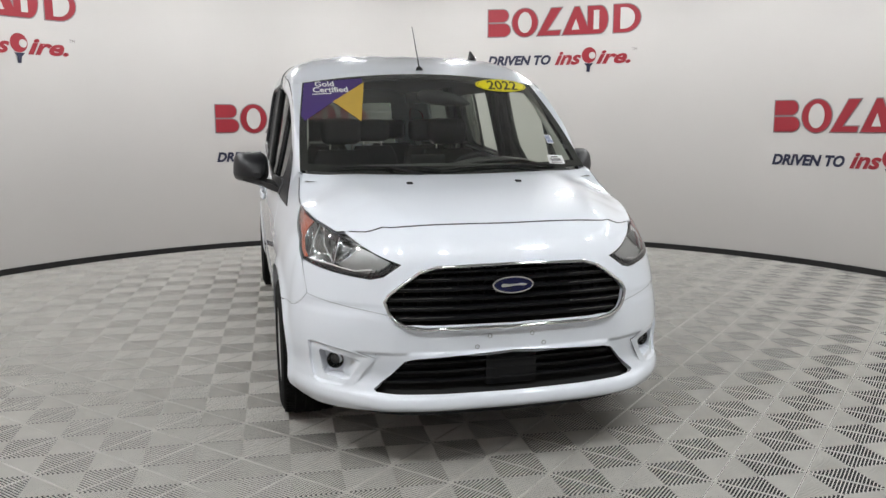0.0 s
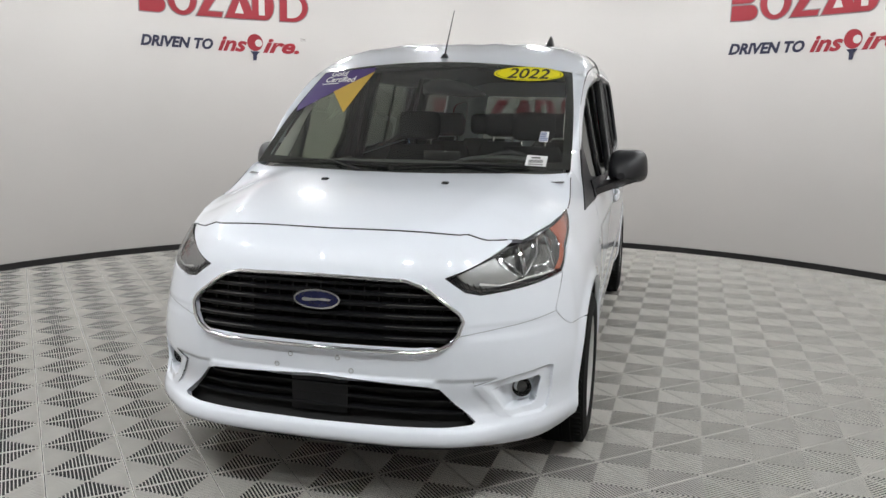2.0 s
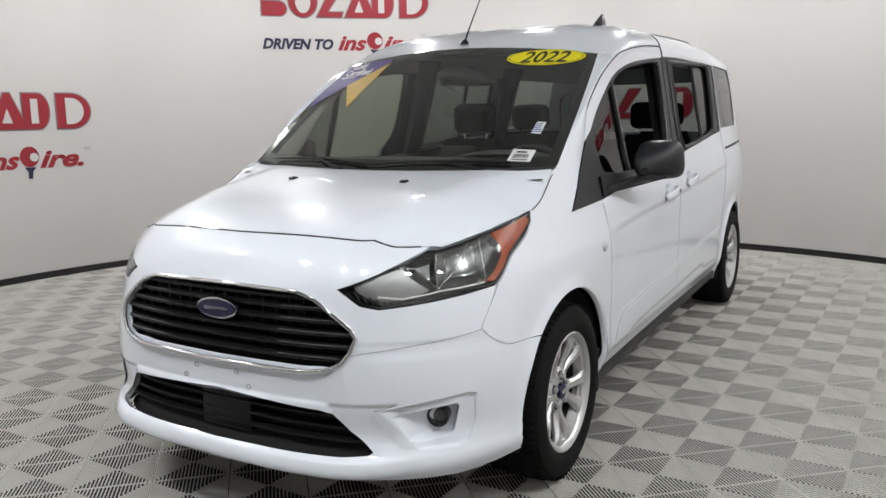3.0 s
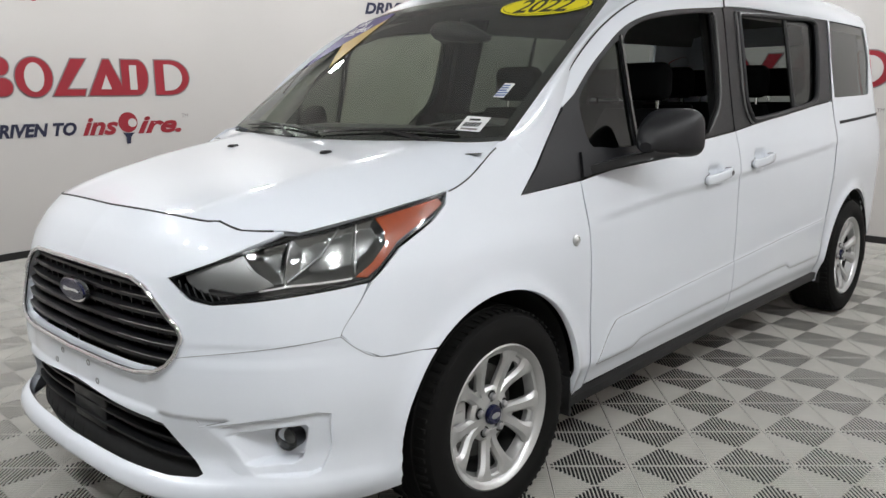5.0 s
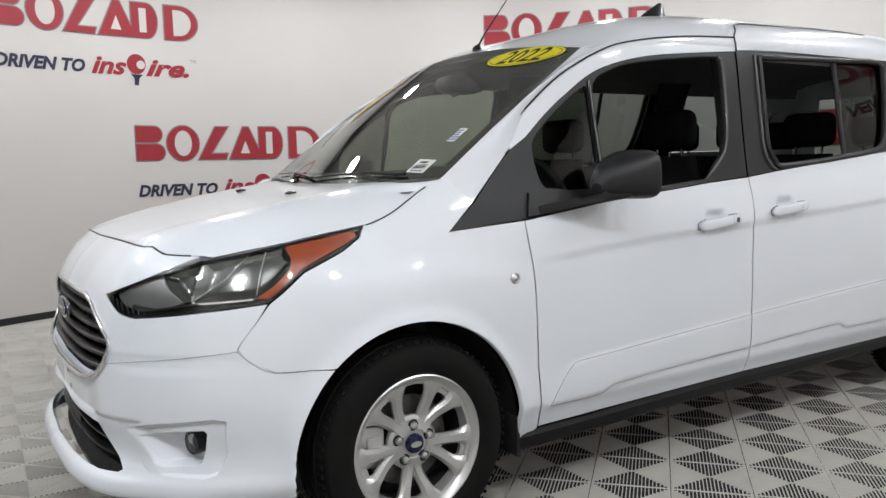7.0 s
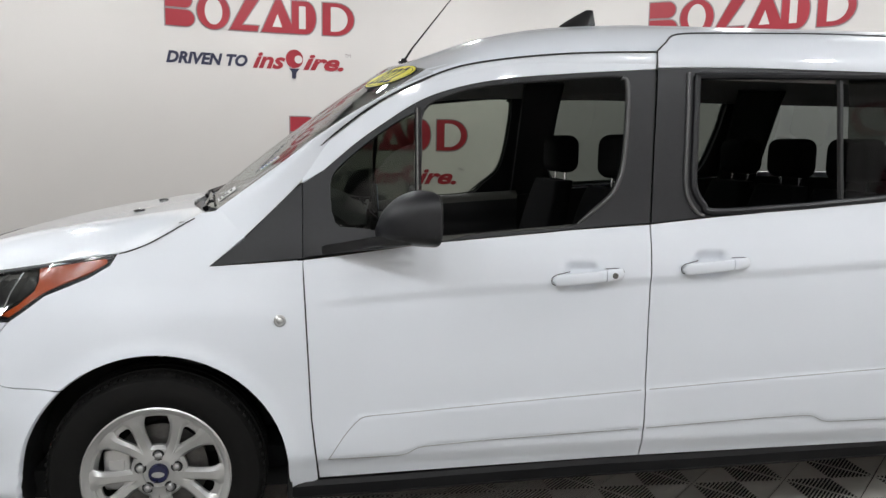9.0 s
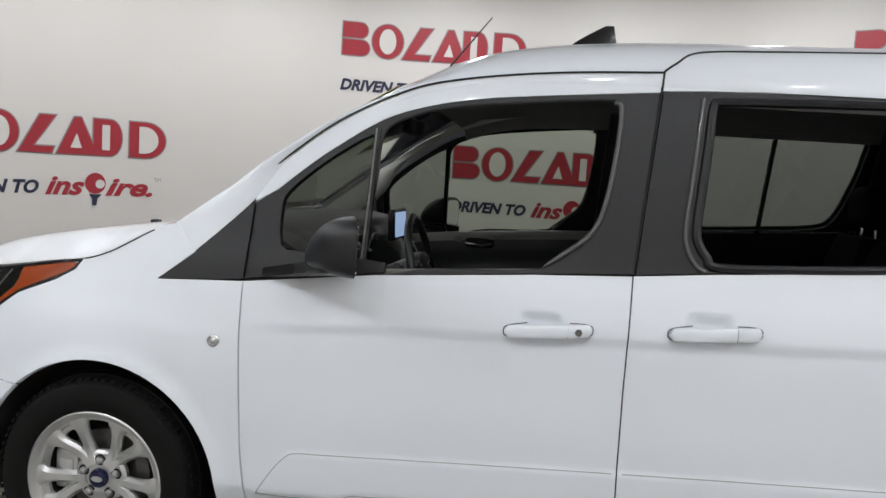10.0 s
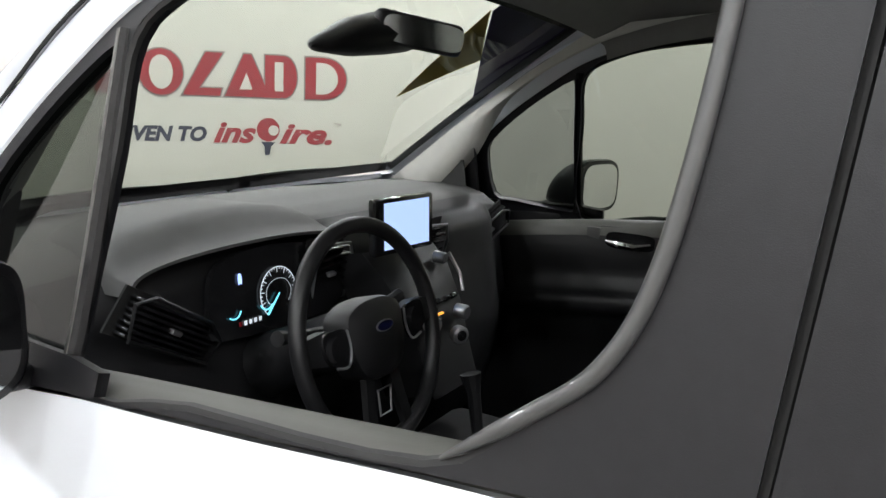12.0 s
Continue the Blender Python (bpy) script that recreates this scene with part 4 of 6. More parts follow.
# headlamps
for s in (1, -1):
    HL = new("headlamp")
    HL.parent = VAN
    loop = [(s * u, z) for u, z in uz(lamp_top[:-1] + lamp_rear[:-1] + lamp_foot[:-1])]

    def inset(depth):
        def at(u, z):
            x, y = nose(u, z)
            k = min(1, max(0, (abs(u) - 2) / 4))
            return (x - math.copysign(depth * .5 * (.3 + k), u), y + depth * (1 - .45 * k), z)
        return at

    def shrunk(loop, d):
        flatl = [(u * .14, z) for u, z in loop]
        return [(a / .14, b) for a, b in grown(flatl, -d)]
    panel("headlamp_lens", [loop], inset(.001), LENS, HL, "clear lamp lens", 0.1, 0.02, 0.0)
    panel("headlamp_bezel", [loop, shrunk(loop, .006)], inset(.003), GLOSS_BLACK, HL, "black lamp edge", 0.1, 0.02, 0.05)
    panel("headlamp_housing", [loop], inset(.045), LAMP_DARK, HL, "dark grey lamp housing", 0.2, 0.05, 0)

    def shape(rows):
        return [(s * u, z) for u, z in uz(rows)]

    def hollow(loop, rim, deep, slope):
        """A dish: rim below the lens at the edge, sinking inwards."""
        def at(u, z):
            return inset(rim + min(deep, max(0, inside_by(loop, u, z)) * slope))(u, z)
        return at
    bowl = shape([("x", .640, .900), ("x", .676, .919), ("y", -.42, .931), ("y", -.352, .940), ("y", -.341, .905), ("y", -.350, .878), ("y", -.400, .836), ("y", -.452, .803), ("x", .672, .796)])
    panel("reflector_bowl", [bowl], hollow(bowl, .012, .026, 1.0), REFLECTOR, HL, "silver reflector bowl", 0.05, 0.008, 0.0)
    cup = shape([("x", .572, .869), ("x", .605, .880), ("x", .638, .892), ("x", .670, .801), ("x", .655, .799), ("x", .618, .826), ("x", .592, .850)])
    panel("spot_reflector", [cup], hollow(cup, .016, .024, 1.3), REFLECTOR, HL, "dark chrome spot reflector", 0.04, 0.006, 0.0)
    flank = shape([("x", .466, .822), ("x", .500, .838), ("x", .535, .856), ("x", .572, .871), ("x", .592, .849), ("x", .618, .825), ("x", .655, .798), ("x", .62, .780), ("x", .56, .772), ("x", .515, .783), ("x", .485, .801)])
    panel("inner_reflector", [flank], inset(.014), LAMP_GREY, HL, "matt silver inner panel", 0.06, 0.01, 0.012)
    amber = shape([("y", -.345, .938), ("y", -.25, .955), ("y", -.15, .972), ("y", -.140, .957), ("y", -.20, .929), ("y", -.32, .877), ("y", -.372, .834), ("y", -.424, .802), ("y", -.450, .806), ("y", -.400, .836), ("y", -.350, .878), ("y", -.341, .905)])
    panel("turn_signal", [amber], inset(.008), AMBER, HL, "amber turn signal", 0.05, 0.010, 0.02)
    bar = shape([("x", .535, .786), ("x", .60, .777), ("x", .68, .793), ("y", -.46, .800), ("y", -.46, .805), ("x", .68, .798), ("x", .60, .782), ("x", .54, .792)])
    panel("light_strip", [bar], inset(.007), CHROME, HL, "bright lower trim strip", 0.08, 0.02, 0.006)
    for k in range(7):
        x, z = .462 + .019 * k, .808 - .0062 * k
        bm = bmesh.new()
        tube(bm, [inset(.006)(s * nose_u(x + q * .016, z - q * .026), z - q * .026) for q in (0, .5, 1)], .0022, 5)
        part("lamp_rib", bm, BLACK_TRIM, HL, "black ribbed lamp corner")
    # fine facet lines in the reflectors
    for rows in ([("x", .640, .895), ("x", .672, .800)], [("x", .690, .92), ("x", .700, .862), ("x", .676, .805)], [("y", -.40, .925), ("y", -.43, .87), ("y", -.45, .815)], [("x", .572, .868), ("x", .60, .838), ("x", .655, .799)]):
        bm = bmesh.new()
        tube(bm, [inset(.012)(u, z) for u, z in shape(rows)], .0016, 5)
        part("facet_edge", bm, LAMP_GREY, HL, "bright reflector edge")

# wheels
# rim metal with the shade inside the wheel put into its colour
BARREL = material("shaded_rim_metal", (0.05, 0.05, 0.049), 0.5, metal=0.6, spread=0.2, scale=40)


def wheel_parts(name):
    """Built with the hub's face towards +x, turned at the origin."""
    wheel = new(name)
    wheel.parent = VAN
    bm = bmesh.new()
    lathe(bm, [(-.235, .205), (-.23, .228), (-.225, .27), (-.215, .302), (-.19, .316), (-.15, .3205), (-.10, .322), (-.05, .3205), (-.012, .315), (.010, .300), (.020, .272), (.020, .245), (.012, .226), (.004, .213), (-.01, .205)], Matrix.Identity(4), 72)
    for k in range(72):
        a = 360 * k / 72
        for x in (-.195, -.018):
            box(bm, (x - .020, -.0055, .312), (x + .020, .0055, .3185), 0, pose(0, 0, 0, a, 0, 0))
    for x in (-.145, -.10, -.055):
        lathe(bm, [(x - .017, .3205), (x - .015, .3245), (x + .015, .3245), (x + .017, .3205)], Matrix.Identity(4), 72)
    part("tyre", bm, RUBBER, wheel, "black road tyre", 30)
    bm = bmesh.new()
    lathe(bm, [(-.22, .20), (-.20, .190), (-.10, .180), (-.03, .185), (-.012, .193)], Matrix.Identity(4), 64)
    part("rim_barrel", bm, BARREL, wheel, "rim barrel with shade in its dark colour", 40)
    bm = bmesh.new()
    lathe(bm, [(-.016, .192), (-.006, .196), (.004, .205), (.010, .214), (.007, .219), (-.002, .216)], Matrix.Identity(4), 64)
    part("rim_lip", bm, ALLOY, wheel, "silver rim lip", 40)
    dish = lambda r: -.022 - .008 * ramp(.03, .08, r) + .024 * ramp(.08, .185, r)
    wide = spline([(.045, .042), (.075, .038), (.11, .036), (.14, .038), (.160, .043), (.172, .054), (.184, .070), (.197, .092)])
    bm = bmesh.new()
    lathe(bm, [(-.045, .178), (-.030, .182), (-.012, .187), (-.008, .197)], Matrix.Identity(4), 64)
    part("rim_flange", bm, ALLOY, wheel, "silver inner rim edge", 40)
    bm = bmesh.new()
    lathe(bm, [(-.055, .084), (-.040, .084), (-.031, .075), (-.029, .030), (-.029, .0005)], Matrix.Identity(4), 50)
    part("hub", bm, ALLOY, wheel, "silver wheel hub", 30)
    for k in range(5):
        mid = 54 + 72 * k
        for q in (-1, 1):
            bm = bmesh.new()
            rows = []
            for j in range(13):
                r = .045 + .152 * j / 12
                a = radians(mid + q * (8.6 + 7.0 * ramp(.05, .185, r)))
                w, x = wide(r), dish(r)
                deep = .022 - .008 * ramp(.15, .197, r)
                row = []
                for e, d in ((-.5, -deep), (-.5, -deep * .5), (-.26, 0), (.26, 0), (.5, -deep * .5), (.5, -deep)):
                    row.append(bm.verts.new((x + d, r * math.cos(a) - e * w * math.sin(a), r * math.sin(a) + e * w * math.cos(a))))
                rows.append(row)
            for A, B in zip(rows, rows[1:]):
                for e in range(6):
                    bm.faces.new((A[e], A[(e + 1) % 6], B[(e + 1) % 6], B[e]))
            bm.faces.new(rows[0]), bm.faces.new(rows[-1][::-1])
            part("spoke", bm, ALLOY, wheel, "bevelled silver spoke", 25)
        # web that joins the two spokes of a pair near the hub
        bm = bmesh.new()
        sector = [(r * math.cos(radians(mid + a)), r * math.sin(radians(mid + a))) for r, a in ((.05, -11), (.09, -10), (.112, -7), (.106, 0), (.112, 7), (.09, 10), (.05, 11))]
        slab(bm, sector, .012, lambda a, b, d: (dish(math.hypot(a, b)) - .007 + d, a, b))
        part("spoke_web", bm, ALLOY, wheel, "", 25)
        # the slot between the two closes before the rim
        bm = bmesh.new()
        sector = [(r * math.cos(radians(mid + a)), r * math.sin(radians(mid + a))) for r, a in ((.162, -9), (.170, -4), (.170, 4), (.162, 9), (.196, 12), (.197, 0), (.196, -12))]
        slab(bm, sector, .012, lambda a, b, d: (dish(math.hypot(a, b)) - .014 + d, a, b))
        part("spoke_bridge", bm, ALLOY, wheel, "", 25)
    for k in range(5):
        y, z = .056 * math.cos(radians(90 + 72 * k)), .056 * math.sin(radians(90 + 72 * k))
        # flat black disc on the hub, in place of a shaded nut recess
        bm = bmesh.new()
        lathe(bm, [(-.0295, .0178), (-.0275, .0170), (-.0280, .0005)], Matrix.Translation((0, y, z)), 18)
        part("nut_shade", bm, MATT_BLACK, wheel, "black disc for the shade round the nut")
    for k in range(5):
        y, z = .056 * math.cos(radians(90 + 72 * k)), .056 * math.sin(radians(90 + 72 * k))
        bm = bmesh.new()
        lathe(bm, [(-.05, .012), (-.024, .012), (-.018, .010), (-.0155, .006), (-.015, .0005)], Matrix.Translation((0, y, z)), 12)
        part("lug_nut", bm, SATIN, wheel, "steel wheel nut")
    bm = bmesh.new()
    lathe(bm, [(-.04, .030), (-.020, .030), (-.015, .027), (-.013, .020), (-.013, .0005)], Matrix.Identity(4), 28)
    cap = part("centre_cap", bm, BADGE_BLUE, wheel, "dark blue wheel cap")
    bm = bmesh.new()
    slab(bm, round_loop(0, 0, .019, .009, 24), .001, lambda a, b, d: (-.0115 + d, a, b))
    part("cap_oval", bm, ALLOY, cap, "plain silver oval")
    bm = bmesh.new()
    lathe(bm, [(-.075, .05), (-.075, .140), (-.085, .142), (-.097, .140), (-.097, .05), (-.06, .05), (-.055, .02)], Matrix.Identity(4), 40)
    part("brake_disc", bm, STEEL, wheel, "steel brake disc")
    # large dark disc added so the openings between the spokes look shaded
    bm = bmesh.new()
    lathe(bm, [(-.112, .183), (-.116, .183), (-.118, .04)], Matrix.Identity(4), 40)
    part("dust_shield", bm, MATT_BLACK, wheel, "dust shield added to darken the wheel openings")
    bm = bmesh.new()
    box(bm, (-.125, -.165, -.06), (-.05, -.085, .07), .012)
    box(bm, (-.06, -.15, -.03), (-.043, -.10, .04), .008)
    part("brake_caliper", bm, ALLOY, wheel, "grey brake caliper")
    return wheel


front_left = wheel_parts("wheel")
front_left.matrix_basis = pose(.853, 0, wheel_z, 0)
for x, y, turn in ((.853, wheel_y[1], 0), (-.853, 0, 180), (-.853, wheel_y[1], 180)):
    w = copy_thing(front_left, pose(x, y, wheel_z, 20, 0, turn))

# door mirrors
MIRROR_FOOT = material("smooth_black_plastic", (0.010, 0.010, 0.011), 0.32, spread=0.1, scale=40)
for s in (1, -1):
    MIR = new("door_mirror")
    MIR.parent = VAN
    rows = []
    for t in (0, .03, .08, .16, .26, .38, .5, .62, .73, .82, .89, .94, .975, .995):
        k = max(.04, (1 - t ** 2.1)) ** .5 * (1 - .03 * (t == 0))
        row = []
        for j in range(40):
            a = 2 * math.pi * j / 40
            c_ = math.copysign(abs(math.cos(a)) ** (.5 + .4 * t), math.cos(a))
            s_ = math.copysign(abs(math.sin(a)) ** (.55 + .4 * t), math.sin(a))
            x = .957 + .094 * c_ * k * (1 - .06 * s_) - .035 * (1 - k)
            row.append((s * x, .800 + .3 * (x - .962) - .138 * t, 1.113 + .081 * s_ * k - .052 * (1 - k)))
        rows.append(row)
    # the shell is split at a seam: a grained cap above, a smooth foot below
    for name, mat, label, above in (("mirror_cap", BLACK_TRIM, "black grained mirror cap", True), ("mirror_foot", MIRROR_FOOT, "smooth black mirror foot", False)):
        bm = bmesh.new()
        for A, B in zip(rows, rows[1:]):
            for j in range(40):
                q = [A[j], A[(j + 1) % 40], B[(j + 1) % 40], B[j]]
                if (sum(p[2] for p in q) / 4 > 1.068) == above:
                    bm.faces.new([bm.verts.new(p) for p in q])
        bmesh.ops.remove_doubles(bm, verts=bm.verts, dist=1e-6)
        if above:
            bm.faces.new([bm.verts.new(p) for p in rows[-1]])
        part(name, bm, mat, MIR, label, 60)
    def face_loop(w, h):
        return [(s * (.957 + w * math.copysign(abs(math.cos(a)) ** .5, math.cos(a))), 1.112 + h * math.copysign(abs(math.sin(a)) ** .55, math.sin(a))) for a in [2 * math.pi * j / 36 for j in range(36)]]
    for name, w, h, thick, lift, mat, label in (("mirror_rim", .091, .078, .008, .002, GLOSS_BLACK, "black mirror rim"), ("mirror_glass", .080, .067, .003, .005, CHROME, "mirror glass")):
        bm = bmesh.new()
        slab(bm, face_loop(w, h), thick, lambda a, b, d: (a, .800 + lift + .3 * (abs(a) - .962) + d, b))
        part(name, bm, mat, MIR, label)
    bm = bmesh.new()
    root = [(body_x(y, 1.03) - .006, y) for y in (.735, .66, .58, .50)]
    slab(bm, root + [(body_x(.50, 1.0) + .004, .49), (.90, .615), (.955, .665), (1.005, .72), (1.015, .775)], .030, lambda a, b, d: (s * a, b, 1.014 + .105 * (b - .47) + .028 * ramp(.82, .95, a) + d))
    bmesh.ops.bevel(bm, geom=bm.edges[:], offset=.008, segments=3, affect="EDGES", profile=0.5)
    part("mirror_arm", bm, MIRROR_FOOT, MIR, "black mirror arm", 40)
    panel("mirror_base", [[(.45, .985), (.86, 1.036), (.86, 1.062), (.80, 1.068), (.47, 1.062)]], side(s, .006), BLACK_TRIM, MIR, "black strip below the window", 0.04, 0.02, 0.015)

# rear end with its window
HATCH = new("tailgate")
HATCH.parent = VAN
bm, pane = bmesh.new(), bmesh.new()
for target, inside in ((bm, False), (pane, True)):
    rows = []
    for k in range(12):
        zz = .26 + (1.66 - .26) * k / 11
        e = side_x(3.93, zz)
        rows.append([target.verts.new((e * math.sin(q), 3.93 + .055 * math.cos(q) - (.03 if zz > 1.2 else 0) * (zz - 1.2) / .4 - (.006 if inside else 0), zz)) for q in [-math.pi / 2 + math.pi * j / 16 for j in range(17)]])
    for k, (A, B) in enumerate(zip(rows, rows[1:])):
        for j in range(16):
            if (7 <= k <= 9 and 4 <= j <= 11) == inside:
                target.faces.new((A[j], A[j + 1], B[j + 1], B[j]))
    bmesh.ops.delete(target, geom=[v for v in target.verts if not v.link_faces], context="VERTS")
part("tail_glass", pane, PRIVACY, HATCH, "dark tinted rear window")
part("tail_panel", bm, WHITE, HATCH, "white tail of the body")
for s in (1, -1):
    panel("tail_lamp", [curve([(3.80, 1.42), (3.86, 1.47), (3.925, 1.46), (3.925, 1.20), (3.87, 1.18), (3.83, 1.26)], 3, True)], side(s, .008), RED_LENS, VAN, "red tail lamp", 0.04, 0.04, 0.02)

# ---- inside the van ----
DASH = material("dash_plastic", (0.095, 0.095, 0.093), 0.6, spread=0.12, scale=20, bump=0.3, bump_scale=700)
DASH_DARK = material("dark_plastic", (0.011, 0.011, 0.012), 0.5, spread=0.15, scale=30, bump=0.2, bump_scale=700)
BEVEL = material("grey_window_edge", (0.045, 0.045, 0.045), 0.45, coat=0.5, spread=0.1, scale=30, spec=0.8)
CLOTH = material("black_cloth", (0.007, 0.007, 0.0075), 0.9, spread=0.2, scale=60, bump=0.4, bump_scale=500, spec=0.12)
LINER = material("grey_headliner", (0.25, 0.247, 0.24), 0.9, spread=0.06, scale=20, bump=0.3, bump_scale=600)
PILLAR_GREY = material("pale_pillar_trim", (0.68, 0.67, 0.63), 0.7, spread=0.04, scale=20, bump=0.2, bump_scale=500)
LEDGE_LIT = material("lit_door_ledge", (0.11, 0.11, 0.098), 0.55, spread=0.06, scale=20, bump=0.3, bump_scale=700)
LEATHER = material("wheel_leather", (0.011, 0.011, 0.012), 0.42, spread=0.1, scale=40, bump=0.2, bump_scale=500)
SILVER = material("satin_silver", (0.42, 0.42, 0.43), 0.35, metal=0.8, spread=0.05, scale=30)
SCREEN_BLUE = material("screen_glow", (0.42, 0.58, 0.92), 0.3, emit=0.6)
DIAL_WHITE = material("dial_glow", (0.75, 0.82, 0.9), 0.4, emit=0.35)
DIAL_CYAN = material("needle_glow", (0.15, 0.65, 0.85), 0.4, emit=0.9)
DIAL_BLUE = material("digit_glow", (0.35, 0.50, 1.0), 0.4, emit=0.8)
LAMP_ORANGE = material("button_glow", (0.9, 0.35, 0.05), 0.4, emit=0.8)
YELLOW = material("yellow_sticker", (0.85, 0.75, 0.01), 0.5, spread=0.02, scale=20)
PAPER = material("white_sticker", (0.80, 0.80, 0.79), 0.6, spread=0.02, scale=20)
INK = material("black_ink", (0.02, 0.02, 0.02), 0.6)
PURPLE = material("purple_sticker", (0.060, 0.030, 0.16), 0.5, spread=0.03, scale=20)
GOLD = material("gold_sticker", (0.55, 0.36, 0.06), 0.5, spread=0.03, scale=20)
LABEL_BLUE = material("blue_sticker", (0.10, 0.16, 0.35), 0.6, spread=0.05, scale=40)

CABIN = new("dashboard")
CABIN.parent = VAN

dash_profile = [(.06, 1.075), (.16, 1.095), (.28, 1.118), (.40, 1.130), (.50, 1.128), (.56, 1.115), (.60, 1.09), (.62, 1.05), (.625, .98), (.64, .90), (.66, .80), (.64, .66), (.58, .50), (.50, .40)]


def dash_at(s, t):
    x = (2 * s - 1) * .72
    k = t * (len(dash_profile) - 1)
    i = min(int(k), len(dash_profile) - 2)
    (a, b), (c, d) = dash_profile[i], dash_profile[i + 1]
    y, z = a + (c - a) * (k - i), b + (d - b) * (k - i)
    ends = ramp(.45, .72, abs(x))
    y -= .035 * ends * ramp(.3, .6, y)
    z -= .030 * ends * ramp(.05, .5, y)
    # the passenger side stands fuller towards the seat, with a soft roll
    y += .05 * ramp(-.10, -.30, x) * ramp(.5, .62, y) * (1 - ends)
    z += .012 * math.exp(-((x + .05) / .22) ** 2) * ramp(.5, .3, y)
    return (x, y, z)


# one dash in two tones: windscreen light on top is put into its colour
sheet("dash_top", lambda s, t: dash_at(s, .40 * t), 48, 26, DASH, CABIN, "dark grey soft dashboard top")
sheet("dash_face", lambda s, t: dash_at(s, .40 + .60 * t), 48, 40, DASH_DARK, CABIN, "black dashboard face")


def hood_at(s, t):
    """The arched cover over the dials."""
    a = math.pi * s
    x = .365 + .245 * math.cos(a) * (1 + .06 * t)
    y = .40 + .245 * t
    z = 1.052 + (.104 - .050 * ramp(.6, 1, t)) * math.sin(a) ** .5 + .010 * t
    return (x, y, z)


sheet("dial_hood", hood_at, 28, 12, DASH, CABIN, "arched cover over the dials", 0.006)
bm = bmesh.new()
slab(bm, curve([(.145, .955), (.145, 1.045), (.18, 1.080), (.30, 1.098), (.42, 1.092), (.465, 1.065), (.475, 1.0), (.45, .955)], 4, True), .01, lambda a, b, d: (a, .650 - .12 * (b - 1.0) + d, b))
CLUSTER = part("dial_panel", bm, GLOSS_BLACK, CABIN, "black glossy dial panel", 30)


def dial(a, b, lift=.003):
    return (a, .650 - .12 * (b - 1.0) + lift, b)


def glow(name, loop, mat, label, lift=.003):
    bm = bmesh.new()
    bm.faces.new([bm.verts.new(dial(a, b, lift)) for a, b in loop])
    return part(name, bm, mat, CLUSTER, label, 0)


for cx in (.312,):
    bm = bmesh.new()
    tube(bm, [dial(cx + .047 * math.cos(radians(a)), 1.012 + .047 * math.sin(radians(a)), .004) for a in range(-45, 226, 9)], .0008, 5)
    tube(bm, [dial(cx + .033 * math.cos(radians(a)), 1.012 + .026 * math.sin(radians(a)), .004) for a in range(-45, 226, 9)], .0004, 5)
    for a in range(-45, 226, 9):
        tube(bm, [dial(cx + r * math.cos(radians(a)), 1.012 + r * math.sin(radians(a)), .004) for r in ((.037 if a % 27 == 9 else .0425), .046)], .0007, 4)
    part("dial_scale", bm, DIAL_WHITE, CLUSTER, "white lit dial scale")
    bm = bmesh.new()
    tube(bm, [dial(cx, 1.012, .006), dial(cx + .034, .979, .006)], [.0012, .0022], 5)
    part("dial_needle", bm, DIAL_CYAN, CLUSTER, "cyan needle")
glow("digit", [(.404, 1.045), (.400, 1.043), (.399, 1.052), (.400, 1.061), (.404, 1.063), (.408, 1.061), (.409, 1.052), (.408, 1.043)], DIAL_BLUE, "blue digit 0")
for k in range(5):
    glow("gear_letter", [(.415 - .012 * k, .972), (.408 - .012 * k, .972), (.408 - .012 * k, .980), (.415 - .012 * k, .980)], RED_LENS if k == 0 else DIAL_WHITE, "plain lit bar")
for cx, a0, a1 in ((.425, 200, 320), (.345, 215, 340)):
    bm = bmesh.new()
    tube(bm, [dial(cx + .017 * math.cos(radians(a)), 1.005 + .017 * math.sin(radians(a)), .004) for a in range(a0, a1, 12)], .0013, 5)
    part("small_gauge", bm, DIAL_CYAN, CLUSTER, "small lit gauge arc")
# steering wheel
WHEEL = new("steering_wheel")
WHEEL.parent = VAN
turn = Matrix.Translation((.348, .886, .990)) @ Matrix.Rotation(radians(15), 4, "X")
hub = lambda a, b, d=0.0: tuple(turn @ Vector((a, d, b)))
bm = bmesh.new()
tube(bm, [hub(.180 * math.cos(q), .180 * math.sin(q)) for q in [2 * math.pi * k / 64 for k in range(64)]], .0138, 12, True)
part("wheel_rim", bm, LEATHER, WHEEL, "black leather rim")
pad = curve([(-.075, .035), (-.045, .055), (0, .060), (.045, .055), (.075, .035), (.072, -.02), (.05, -.062), (0, -.075), (-.05, -.062), (-.072, -.02)], 4, True)
bm = bmesh.new()
n = len(pad)
levels = [(1.0, -.035), (1.0, .000), (.95, .012), (.75, .022), (.3, .026)]
rings = [[bm.verts.new(hub(a * k, b * k, d)) for a, b in pad] for k, d in levels]
for A, B in zip(rings, rings[1:]):
    for j in range(n):
        bm.faces.new((A[j], A[(j + 1) % n], B[(j + 1) % n], B[j]))
bm.faces.new(rings[-1])
part("airbag_pad", bm, DASH_DARK, WHEEL, "black rounded hub")
bm = bmesh.new()
slab(bm, round_loop(0, 0, .023, .0095, 28), .002, lambda a, b, d: hub(a, b + .012, .0285 + d))
badge = part("hub_badge", bm, SILVER, WHEEL, "plain silver oval")
bm = bmesh.new()
slab(bm, round_loop(0, 0, .0205, .0075, 28), .001, lambda a, b, d: hub(a, b + .012, .0295 + d))
part("badge_face", bm, BADGE_BLUE, badge, "dark blue oval face")
